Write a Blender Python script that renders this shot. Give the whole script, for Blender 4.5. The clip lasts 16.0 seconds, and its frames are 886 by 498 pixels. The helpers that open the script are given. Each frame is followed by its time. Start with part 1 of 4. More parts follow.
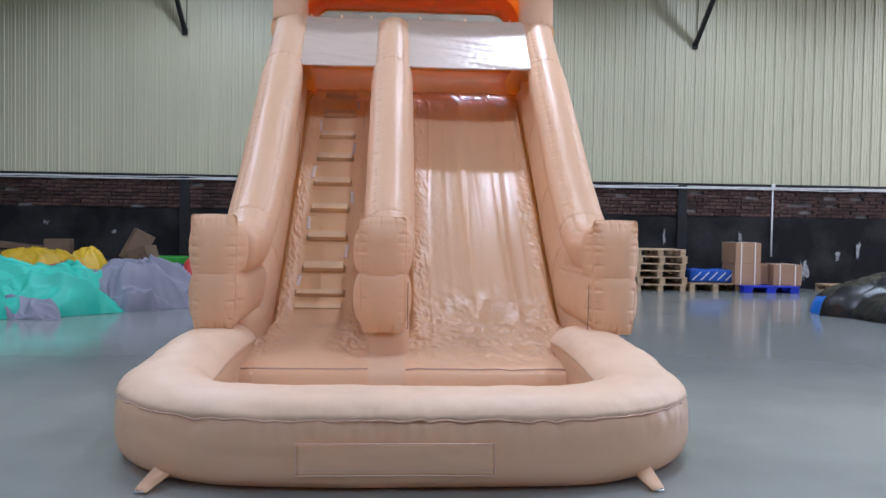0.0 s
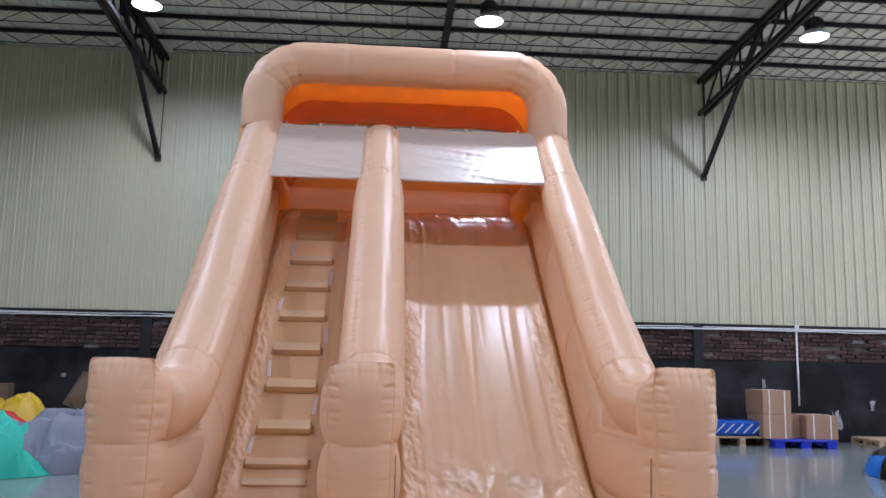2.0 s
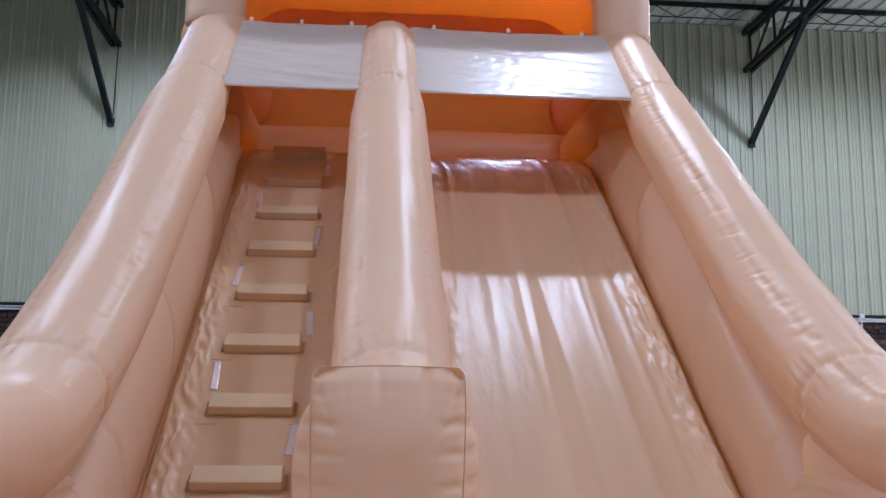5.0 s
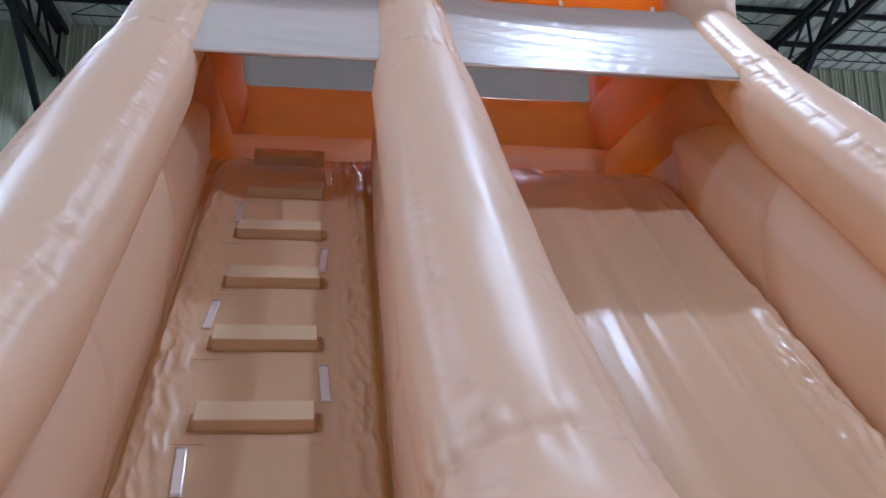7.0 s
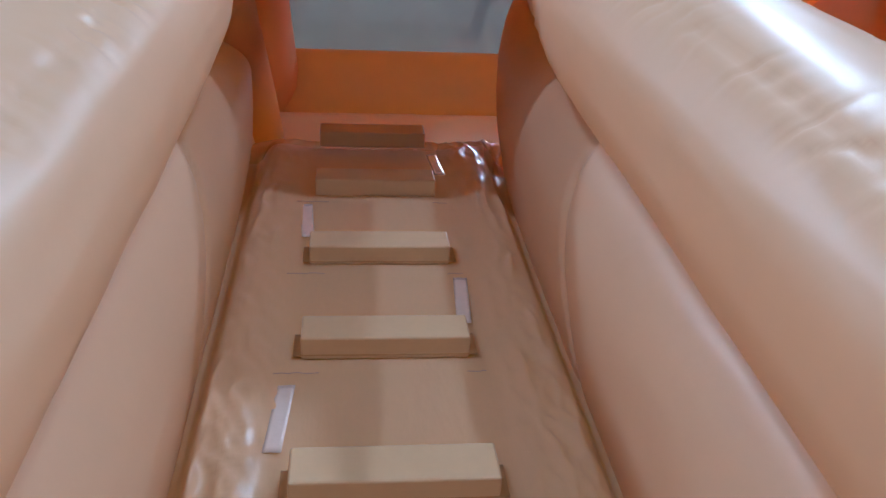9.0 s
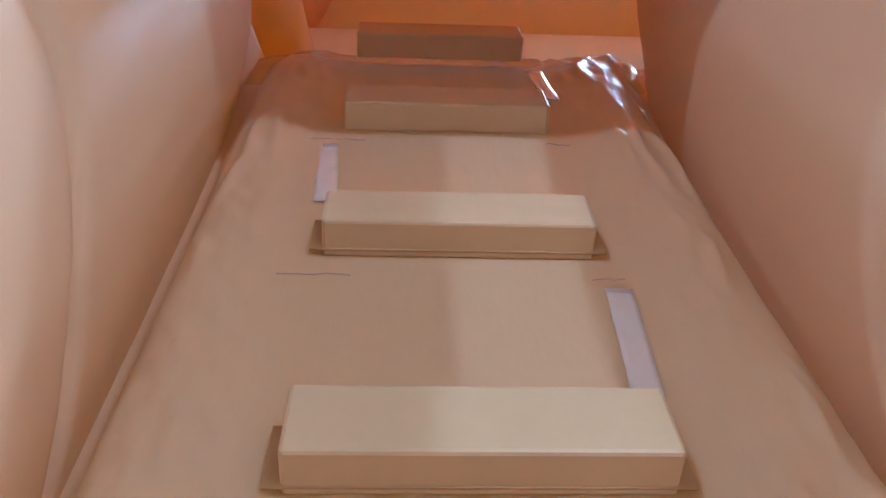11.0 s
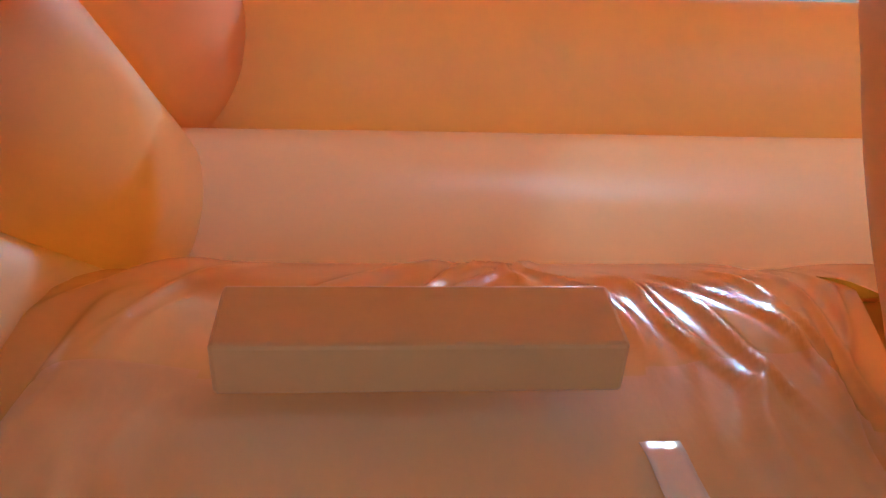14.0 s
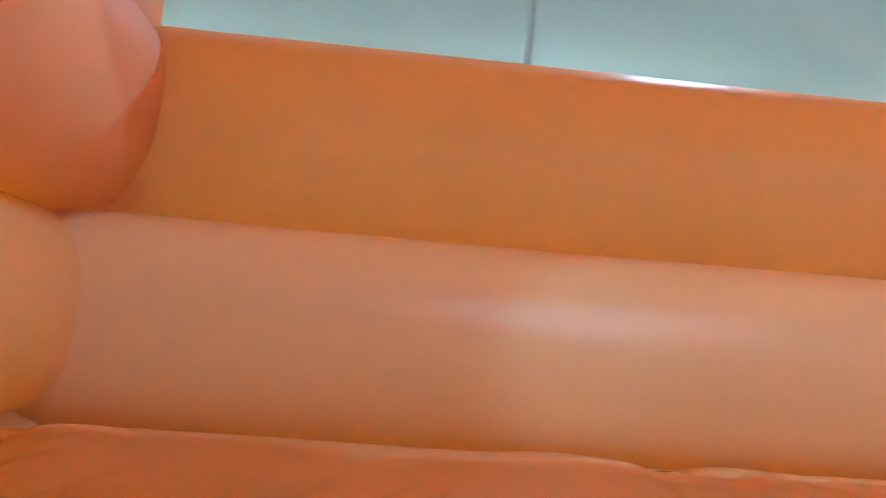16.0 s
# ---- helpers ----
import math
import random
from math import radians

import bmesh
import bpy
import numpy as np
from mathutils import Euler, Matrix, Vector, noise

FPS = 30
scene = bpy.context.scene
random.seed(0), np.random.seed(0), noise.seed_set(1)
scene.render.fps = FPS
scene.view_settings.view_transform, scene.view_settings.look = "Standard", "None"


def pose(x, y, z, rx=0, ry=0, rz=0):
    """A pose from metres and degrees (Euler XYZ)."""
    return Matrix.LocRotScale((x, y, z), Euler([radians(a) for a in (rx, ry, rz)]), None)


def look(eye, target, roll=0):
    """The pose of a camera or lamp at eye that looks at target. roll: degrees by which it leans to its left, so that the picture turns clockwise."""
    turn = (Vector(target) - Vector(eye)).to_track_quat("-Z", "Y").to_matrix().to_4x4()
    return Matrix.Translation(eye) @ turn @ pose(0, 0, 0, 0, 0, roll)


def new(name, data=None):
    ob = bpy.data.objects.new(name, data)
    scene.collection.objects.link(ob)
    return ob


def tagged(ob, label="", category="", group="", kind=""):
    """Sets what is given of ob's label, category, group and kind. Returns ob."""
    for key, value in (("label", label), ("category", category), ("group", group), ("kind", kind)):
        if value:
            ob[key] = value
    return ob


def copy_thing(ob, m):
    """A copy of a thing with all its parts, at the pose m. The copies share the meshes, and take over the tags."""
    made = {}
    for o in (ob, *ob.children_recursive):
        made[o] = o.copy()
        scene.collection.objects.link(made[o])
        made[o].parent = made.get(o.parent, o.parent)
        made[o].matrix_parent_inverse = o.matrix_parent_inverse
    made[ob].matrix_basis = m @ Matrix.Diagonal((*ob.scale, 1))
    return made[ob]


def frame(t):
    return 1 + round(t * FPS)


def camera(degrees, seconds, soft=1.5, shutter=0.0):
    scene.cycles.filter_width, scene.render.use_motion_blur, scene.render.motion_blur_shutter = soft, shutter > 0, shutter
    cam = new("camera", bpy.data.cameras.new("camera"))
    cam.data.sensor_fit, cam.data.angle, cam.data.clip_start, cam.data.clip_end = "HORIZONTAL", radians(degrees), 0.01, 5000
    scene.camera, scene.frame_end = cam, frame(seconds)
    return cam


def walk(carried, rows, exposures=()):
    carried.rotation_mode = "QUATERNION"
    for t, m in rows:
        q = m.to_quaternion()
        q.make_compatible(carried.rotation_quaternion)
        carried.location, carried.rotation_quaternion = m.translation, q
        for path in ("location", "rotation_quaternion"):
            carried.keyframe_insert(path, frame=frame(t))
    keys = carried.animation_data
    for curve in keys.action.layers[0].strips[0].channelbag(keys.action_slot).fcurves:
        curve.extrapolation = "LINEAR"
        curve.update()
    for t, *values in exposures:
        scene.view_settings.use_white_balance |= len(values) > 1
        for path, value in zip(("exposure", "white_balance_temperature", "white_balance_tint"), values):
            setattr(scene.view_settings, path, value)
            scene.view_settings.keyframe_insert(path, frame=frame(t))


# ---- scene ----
cam = camera(56.52, 16.0)
# seconds, x, y, z, yaw to the left, pitch, roll
ROWS = [
    (0, -0.159, -0.326, 1.141, -3.33, -1.81, 0.86),
    (0.5, -0.195, 0.006, 1.129, -3.36, -0.49, 1.04),
    (1, -0.194, 0.363, 1.146, -3.64, 3.57, 1.16),
    (1.5, -0.162, 0.734, 1.164, -4.00, 7.04, 1.24),
    (2, -0.148, 1.111, 1.167, -4.05, 8.02, 1.10),
    (2.5, -0.119, 1.490, 1.176, -4.13, 7.43, 0.92),
    (3, -0.152, 1.860, 1.174, -4.08, 6.43, 0.85),
    (3.5, -0.183, 2.241, 1.177, -4.15, 5.88, 0.54),
    (6, -0.350, 3.795, 1.179, -6.80, 9.75, 0.67),
    (6.5, -0.412, 4.088, 1.187, -8.14, 10.49, 0.31),
    (7, -0.539, 4.480, 1.225, -8.18, 12.25, -0.35),
    (7.5, -0.654, 4.836, 1.245, -8.86, 13.40, -0.69),
    (8, -0.709, 5.160, 1.259, -6.27, 12.83, -1.77),
    (8.5, -0.745, 5.497, 1.463, -6.01, 12.73, -0.98),
    (9, -0.784, 5.750, 1.554, -6.62, 12.46, -1.32),
    (9.5, -0.788, 6.027, 1.626, -6.45, 12.77, -0.42),
    (12, -0.759, 6.911, 1.957, -1.56, 8.21, 0.28),
    (12.5, -0.742, 7.070, 2.104, -3.03, 9.22, -0.21),
    (13, -0.751, 7.216, 2.198, -4.86, 9.06, 0.07),
    (13.5, -0.741, 7.328, 2.365, -4.80, 8.06, -0.51),
    (14, -0.755, 7.451, 2.403, -4.99, 7.99, -0.39),
    (14.5, -0.778, 7.549, 2.558, -5.95, 4.42, 1.10),
    (15, -0.750, 7.697, 2.545, -5.60, 6.54, 3.08),
    (15.5, -0.705, 7.699, 2.678, -4.14, 5.65, 3.48),
    (16, -0.634, 7.679, 2.696, -4.39, 6.04, 4.60),
]
PATH = []
for t, x, y, z, yaw, pitch, roll in ROWS:
    d = Vector((-math.sin(radians(yaw)) * math.cos(radians(pitch)), math.cos(radians(yaw)) * math.cos(radians(pitch)), math.sin(radians(pitch))))
    PATH.append((t, look((x, y, z), Vector((x, y, z)) + d, roll)))
# seconds, stops, kelvin, tint of the film camera's own drift
EXPO = [(0.0, 0.02, 5850, 26), (3.5, 0.0, 5650, 27), (6.0, -0.22, 5250, 23), (9.5, 0.06, 4950, 12), (12.0, 0.85, 4850, 4), (13.5, 1.18, 4700, -10), (14.5, 1.20, 4350, -14), (16.0, 1.12, 4400, -16)]
walk(cam, PATH, EXPO)

# ---- light ----
world = bpy.data.worlds.new("sky")
scene.world = world
world.use_nodes = True
wn = world.node_tree
sky = wn.nodes.new("ShaderNodeTexSky")
sky.sky_type, sky.sun_disc = "NISHITA", False
sky.sun_elevation, sky.sun_rotation = radians(38), radians(250)
wn.links.new(sky.outputs[0], wn.nodes["Background"].inputs[0])
wn.nodes["Background"].inputs[1].default_value = 0.12
LAMP_WATTS = 400.0
EAST_FILL_WATTS = 420.0
# lamps at y -0.35 and -4.5 are unseen, added to brighten the front
LAMP_XY = [(x, y) for y in (12.1, 7.95, 3.8) for x in (-8.25, -3.5, 1.22, 5.97, 10.7)][1:] + [(x, y) for y in (-0.35, -4.5) for x in (-8.25, 5.97, 10.7)] + [(-3.5, -4.5), (1.22, -4.5)]
LAMP_Z = 5.97



# ---- materials ----
def material(name, colour, rough=0.5, metal=0.0, spots=0.0, scale=6.0, grain=0.03, grain_scale=60.0, bump=0.1, bump_scale=40.0,
             stretch=(1, 1, 1), spec=0.5, coat=0.0, second=None, clear=0.0, tint_colour=(1.0, 0.50, 0.16), rough_var=0.08, per_object=0.0, bump_dist=0.01, coat_rough=0.16):
    """Principled surface with a large and a small colour variation, uneven gloss and fine relief."""
    m = bpy.data.materials.new(name)
    m.use_nodes = True
    n, l = m.node_tree.nodes, m.node_tree.links
    b = n["Principled BSDF"]
    tc = n.new("ShaderNodeTexCoord")
    mp = n.new("ShaderNodeMapping")
    mp.inputs["Scale"].default_value = stretch
    l.new(tc.outputs["Object"], mp.inputs[0])
    big, small, rel = (n.new("ShaderNodeTexNoise") for _ in range(3))
    for node, s, det in ((big, scale, 4), (small, grain_scale, 3), (rel, bump_scale, 4)):
        node.inputs["Scale"].default_value, node.inputs["Detail"].default_value = s, det
        l.new(mp.outputs[0], node.inputs["Vector"])
    mix = n.new("ShaderNodeMix")
    mix.data_type = "RGBA"
    mix.inputs[6].default_value = (*colour, 1)
    other = second or tuple(c * (1 - spots) for c in colour)
    mix.inputs[7].default_value = (*other, 1)
    ramp = n.new("ShaderNodeMapRange")
    ramp.inputs[1].default_value, ramp.inputs[2].default_value = 0.42, 0.66
    l.new(big.outputs[0], ramp.inputs[0])
    l.new(ramp.outputs[0], mix.inputs[0])
    hsv = n.new("ShaderNodeHueSaturation")
    mr = n.new("ShaderNodeMapRange")
    mr.inputs[3].default_value, mr.inputs[4].default_value = 1 - grain, 1 + grain
    l.new(small.outputs[0], mr.inputs[0])
    last = mr.outputs[0]
    if per_object:
        oi = n.new("ShaderNodeObjectInfo")
        pr = n.new("ShaderNodeMapRange")
        pr.inputs[3].default_value, pr.inputs[4].default_value = 1 - per_object, 1 + per_object
        l.new(oi.outputs["Random"], pr.inputs[0])
        mul = n.new("ShaderNodeMath")
        mul.operation = "MULTIPLY"
        l.new(last, mul.inputs[0]), l.new(pr.outputs[0], mul.inputs[1])
        last = mul.outputs[0]
    l.new(last, hsv.inputs["Value"])
    l.new(mix.outputs[2], hsv.inputs["Color"])
    l.new(hsv.outputs[0], b.inputs["Base Color"])
    rr = n.new("ShaderNodeMapRange")
    rr.inputs[3].default_value, rr.inputs[4].default_value = max(0.02, rough - rough_var), min(1, rough + rough_var)
    l.new(big.outputs[0], rr.inputs[0])
    l.new(rr.outputs[0], b.inputs["Roughness"])
    b.inputs["Metallic"].default_value = metal
    b.inputs["Specular IOR Level"].default_value = spec
    b.inputs["Coat Weight"].default_value = coat
    b.inputs["Coat Roughness"].default_value = coat_rough
    if bump:
        bp = n.new("ShaderNodeBump")
        bp.inputs["Strength"].default_value, bp.inputs["Distance"].default_value = bump, bump_dist
        l.new(rel.outputs[0], bp.inputs["Height"])
        l.new(bp.outputs[0], b.inputs["Normal"])
    if clear:
        tr = n.new("ShaderNodeBsdfTranslucent")
        ms = n.new("ShaderNodeMixShader")
        tint = n.new("ShaderNodeMix")
        tint.data_type, tint.blend_type = "RGBA", "MULTIPLY"
        tint.inputs[0].default_value = 1.0
        tint.inputs[7].default_value = (*tint_colour, 1)
        l.new(hsv.outputs[0], tint.inputs[6])
        l.new(tint.outputs[2], tr.inputs[0])
        ms.inputs[0].default_value = clear
        l.new(b.outputs[0], ms.inputs[1]), l.new(tr.outputs[0], ms.inputs[2])
        l.new(ms.outputs[0], n["Material Output"].inputs[0])
    return m


def glow(name, colour, strength):
    m = bpy.data.materials.new(name)
    m.use_nodes = True
    b = m.node_tree.nodes["Principled BSDF"]
    b.inputs["Emission Color"].default_value, b.inputs["Emission Strength"].default_value = (*colour, 1), strength
    b.inputs["Base Color"].default_value = (0.8, 0.8, 0.8, 1)
    return m


PEACH = (0.87, 0.590, 0.385)
GLOW = (1.04, 0.90, 0.03)
vinyl = material("peach_vinyl", PEACH, 0.44, spots=0.02, scale=2.5, grain=0.012, grain_scale=25, bump=0.08, bump_scale=7, bump_dist=0.02, spec=0.5, coat=0.14, coat_rough=0.30, clear=0.32, tint_colour=GLOW)
# thin skin; the orange light inside the basin is put into its colour
vinyl_thin_glow = material("thin_glow_peach_vinyl", (0.88, 0.57, 0.31), 0.38, spots=0.03, scale=2.5, grain=0.015, grain_scale=25, bump=0.12, bump_scale=9, clear=0.52, tint_colour=(1.08, 0.88, 0.03), bump_dist=0.02)
vinyl_roof = material("canopy_peach_vinyl", (0.88, 0.57, 0.31), 0.38, spots=0.03, scale=2.5, grain=0.015, grain_scale=25, bump=0.12, bump_scale=9, clear=0.60, tint_colour=(1.08, 0.72, 0.03), bump_dist=0.02)
vinyl_slick = material("glossy_peach_vinyl", (0.88, 0.56, 0.345), 0.30, rough_var=0.04, spec=0.33, spots=0.0, scale=5, grain=0.02, bump=0.16, bump_scale=9, stretch=(2.2, 0.7, 0.7), bump_dist=0.02, clear=0.32, tint_colour=GLOW)
vinyl_cover = material("matte_peach_cover", (0.80, 0.55, 0.37), 0.46, spots=0.05, scale=5, grain=0.03, bump=0.25, bump_scale=11, bump_dist=0.02, clear=0.06, tint_colour=GLOW)
banner_cloth = material("pale_banner_cloth", (0.60, 0.48, 0.39), 0.34, spots=0.03, grain=0.02, bump=0.2, bump_scale=6, stretch=(0.5, 1, 3), bump_dist=0.02, clear=0.10, tint_colour=(1.1, 0.7, 0.3))
step_vinyl = material("tan_step_vinyl", (0.75, 0.52, 0.30), 0.42, spots=0.05, scale=8, bump=0.05)
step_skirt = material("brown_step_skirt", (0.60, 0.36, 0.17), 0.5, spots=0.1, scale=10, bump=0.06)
seam_thread = material("seam_welt", (0.66, 0.40, 0.28), 0.5, bump=0.0)
# bed sheet again, glossier, with the top's orange light put into its colour
vinyl_gloss_glow = material("crumpled_glossy_glow_vinyl", (0.90, 0.58, 0.27), 0.17, spots=0.0, bump=0.1, bump_scale=10, bump_dist=0.01, clear=0.18, tint_colour=GLOW)
flap_dark = material("flap_edge", (0.22, 0.11, 0.07), 0.6, bump=0.0)
steel = material("galvanised_steel", (0.55, 0.55, 0.55), 0.35, metal=1.0, bump=0.05)
floor_paint = material("grey_epoxy_floor", (0.255, 0.275, 0.26), 0.14, spots=0.18, scale=0.9, grain=0.05, grain_scale=30, bump=0.04, bump_scale=3, rough_var=0.09)
sheet_paint = material("pale_green_steel_sheet", (0.50, 0.48, 0.33), 0.42, spots=0.10, scale=0.8, grain=0.03, grain_scale=20, bump=0.03, per_object=0.03, stretch=(1, 1, 0.25))
roof_sheet = material("grey_roof_sheet", (0.68, 0.67, 0.56), 0.5, spots=0.12, scale=0.7, bump=0.03)
black_steel = material("black_painted_steel", (0.012, 0.012, 0.013), 0.5, spec=0.3, spots=0.3, bump=0.05)
black_plaster = material("black_painted_plaster", (0.008, 0.008, 0.009), 0.8, spec=0.15, scale=1.6, grain=0.3, grain_scale=14, bump=0.5, bump_scale=9, second=(0.026, 0.026, 0.026))
brick_face = material("sooty_brick", (0.095, 0.050, 0.040), 0.85, spec=0.2, scale=5, grain=0.3, grain_scale=40, bump=0.5, bump_scale=30, second=(0.03, 0.022, 0.02), per_object=0.5)
mortar = material("dark_mortar", (0.27, 0.245, 0.225), 0.9, spots=0.7, scale=2.2, bump=0.4, bump_scale=40)
white_pipe = material("white_plastic_pipe", (0.75, 0.75, 0.72), 0.4, spots=0.1, bump=0.0)
cable_white = material("white_cable", (0.6, 0.6, 0.58), 0.5, bump=0.0)
lamp_shell = material("lamp_aluminium", (0.6, 0.6, 0.62), 0.35, metal=0.6, bump=0.0)
lamp_dark = material("lamp_housing_black", (0.03, 0.03, 0.03), 0.5, bump=0.0)
lamp_glow = glow("lamp_glow", (0.88, 0.95, 1.0), 14.0)
plain_wall = material("plain_grey_wall", (0.66, 0.66, 0.58), 0.6, spots=0.1, scale=0.6, bump=0.05)


# ---- mesh helpers ----
def link(name, mesh, mats, parent=None, label="", smooth=True):
    ob = new(name, mesh)
    for m in (mats if isinstance(mats, (list, tuple)) else [mats]):
        if m.name not in [x.name for x in mesh.materials if x]:
            mesh.materials.append(m)
    if smooth and len(mesh.polygons):
        mesh.polygons.foreach_set("use_smooth", [True] * len(mesh.polygons))
    if parent is not None:
        ob.parent = parent
    if label:
        ob["label"] = label
    return ob


def part(name, bm, mat, parent, label="", smooth=False):
    """One bmesh as one mesh object under a thing or a part."""
    mesh = bpy.data.meshes.new(name)
    bm.to_mesh(mesh)
    bm.free()
    return link(name, mesh, mat, parent, label, smooth)


def grid(name, P, mat, parent=None, label="", wrap_u=False, wrap_v=False, cap=False, smooth=True):
    """A sheet or tube from an array of points P[u, v, 3]."""
    nu, nv = P.shape[:2]
    faces = []
    for i in range(nu if wrap_u else nu - 1):
        for j in range(nv if wrap_v else nv - 1):
            a, b = i * nv + j, ((i + 1) % nu) * nv + j
            c, d = ((i + 1) % nu) * nv + (j + 1) % nv, i * nv + (j + 1) % nv
            faces.append((a, b, c, d))
    if cap:
        faces.append(tuple(range(nv)))
        faces.append(tuple((nu - 1) * nv + j for j in reversed(range(nv))))
    mesh = bpy.data.meshes.new(name)
    mesh.from_pydata(P.reshape(-1, 3).tolist(), [], faces)
    mesh.validate()
    bm = bmesh.new()
    bm.from_mesh(mesh)
    bmesh.ops.recalc_face_normals(bm, faces=bm.faces)
    bm.to_mesh(mesh)
    bm.free()
    return link(name, mesh, mat, parent, label, smooth)


def thick(ob, amount):
    mod = ob.modifiers.new("thickness", "SOLIDIFY")
    mod.thickness, mod.offset = amount, 0.0
    return ob


def add_box(bm, centre, size, rot=None, bevel=0.0, seg=1):
    m = Matrix.Translation(centre) @ (rot.to_4x4() if rot is not None else Matrix.Identity(4)) @ Matrix.Diagonal((*size, 1))
    r = bmesh.ops.create_cube(bm, size=1.0, matrix=m)
    if bevel:
        edges = list({e for v in r["verts"] for e in v.link_edges})
        bmesh.ops.bevel(bm, geom=edges, offset=bevel, segments=seg, affect="EDGES", profile=0.5)
    return r


def box_part(name, centre, size, mat, parent, label="", rot=None, bevel=0.004, seg=2):
    bm = bmesh.new()
    add_box(bm, centre, size, rot, bevel, seg)
    return part(name, bm, mat, parent, label)


def add_rod(bm, a, b, r, n=8, r2=None):
    a, b = Vector(a), Vector(b)
    d = b - a
    m = Matrix.Translation((a + b) / 2) @ d.to_track_quat("Z", "Y").to_matrix().to_4x4()
    return bmesh.ops.create_cone(bm, cap_ends=True, segments=n, radius1=r, radius2=r if r2 is None else r2, depth=d.length, matrix=m)


def add_bar(bm, a, b, w, h):
    """A square bar from a to b, w across and h deep."""
    a, b = Vector(a), Vector(b)
    d = b - a
    q = d.to_track_quat("Y", "Z").to_matrix()
    add_box(bm, (a + b) / 2, (w, d.length, h), q)


def fbm(x, y, z, s=1.0, octaves=3):
    return noise.fractal(Vector((x * s, y * s, z * s)), 0.6, 2.0, octaves)


def smooth_path(points, n):
    """n points along a Catmull-Rom curve through the given ones, evenly spaced."""
    p = np.array(points, float)
    p = np.vstack([2 * p[0] - p[1], p, 2 * p[-1] - p[-2]])
    out = []
    for i in range(1, len(p) - 2):
        for t in np.linspace(0, 1, 40, endpoint=False):
            a, b, c, d = p[i - 1:i + 3]
            out.append(0.5 * (2 * b + (c - a) * t + (2 * a - 5 * b + 4 * c - d) * t ** 2 + (3 * b - a - 3 * c + d) * t ** 3))
    out.append(p[-2])
    out = np.array(out)
    s = np.r_[0, np.cumsum(np.linalg.norm(np.diff(out, axis=0), axis=1))]
    q = np.linspace(0, s[-1], n)
    return np.stack([np.interp(q, s, out[:, k]) for k in range(out.shape[1])], 1), q


def tube(name, points, radius, mat, parent, label="", n=90, ring=44, side=(1, 0, 0), pinches=(), ends=(True, True), squash=1.0, wrinkle=0.004, power=2.0, seed=0.0, seams=()):
    """An inflated tube along a path: rounded ends, pinched seams, and small puckers beside them. radius: a number or (s, r) pairs."""
    p, s = smooth_path(points, n)
    length = s[-1]
    tan = np.gradient(p, axis=0)
    tan /= np.linalg.norm(tan, axis=1)[:, None]
    side0 = np.array(side, float)
    P = np.zeros((n, ring, 3))
    for i in range(n):
        r = radius if np.isscalar(radius) else np.interp(s[i] / length, [a for a, _ in radius], [b for _, b in radius])
        rr = r
        for end, on in ((s[i], ends[0]), (length - s[i], ends[1])):
            if on and end < r * 0.5:
                rr *= max(0.02, math.sqrt(max(0.0, 1 - (1 - end / (r * 0.5)) ** 2))) ** 0.7
        near = 0.0
        for q in pinches:
            d = abs(s[i] - q * length)
            rr *= 1 - 0.055 * math.exp(-(d / 0.018) ** 2)
            near += math.exp(-(d / 0.09) ** 2)
        b = side0 - tan[i] * (side0 @ tan[i])
        b /= np.linalg.norm(b)
        c = np.cross(tan[i], b)
        for j in range(ring):
            a = 2 * math.pi * j / ring
            ca, sa = math.cos(a), math.sin(a)
            k = (abs(ca) ** power + abs(sa) ** power) ** (-1 / power)
            w = wrinkle * (0.6 * fbm(ca * 1.6 + seed, s[i] * 1.2, 3 + seed + sa * 1.6, 1.3) + (near * 1.6 * fbm(ca * 5 + seed, s[i] * 2.5, seed + sa * 5, 2.0) if near > 0.02 else 0.0))
            for at in seams:
                da = math.atan2(math.sin(a - at), math.cos(a - at))
                w += -0.004 * math.exp(-(da / 0.06) ** 2) - 0.008 * math.exp(-(da / 0.24) ** 2) * max(0.0, fbm(s[i] * 13 + seed + at, 1.5, da * 1.2, 1.0, 2) - 0.05)
                if abs(da) < 0.6:
                    w -= 0.0045 * math.exp(-(da / 0.22) ** 2) * math.exp(-(fbm(s[i] * 6 + seed * 1.7 + at, 0.5 * da, 4.0, 1.0, 2) / 0.07) ** 2)
            rad = rr * k + w
            sq = squash if np.isscalar(squash) else squash[0 if sa > 0 else 1]
            P[i, j] = p[i] + rad * (ca * b + sa * sq * c)
    return grid(name, P, mat, parent, label, wrap_v=True, cap=True)


# ---- large structure ----
X0, X1, Y0, Y1 = -14.0, 15.0, -15.0, 14.83
EAVE = 6.25
bm = bmesh.new()
add_box(bm, ((X0 + X1) / 2, (Y0 + Y1) / 2, -0.1), (X1 - X0 + 1, Y1 - Y0 + 1, 0.2))
floor_ob = part("floor", bm, floor_paint, None)
tagged(floor_ob, "glossy grey epoxy-painted concrete warehouse floor", "floor", kind="structure")

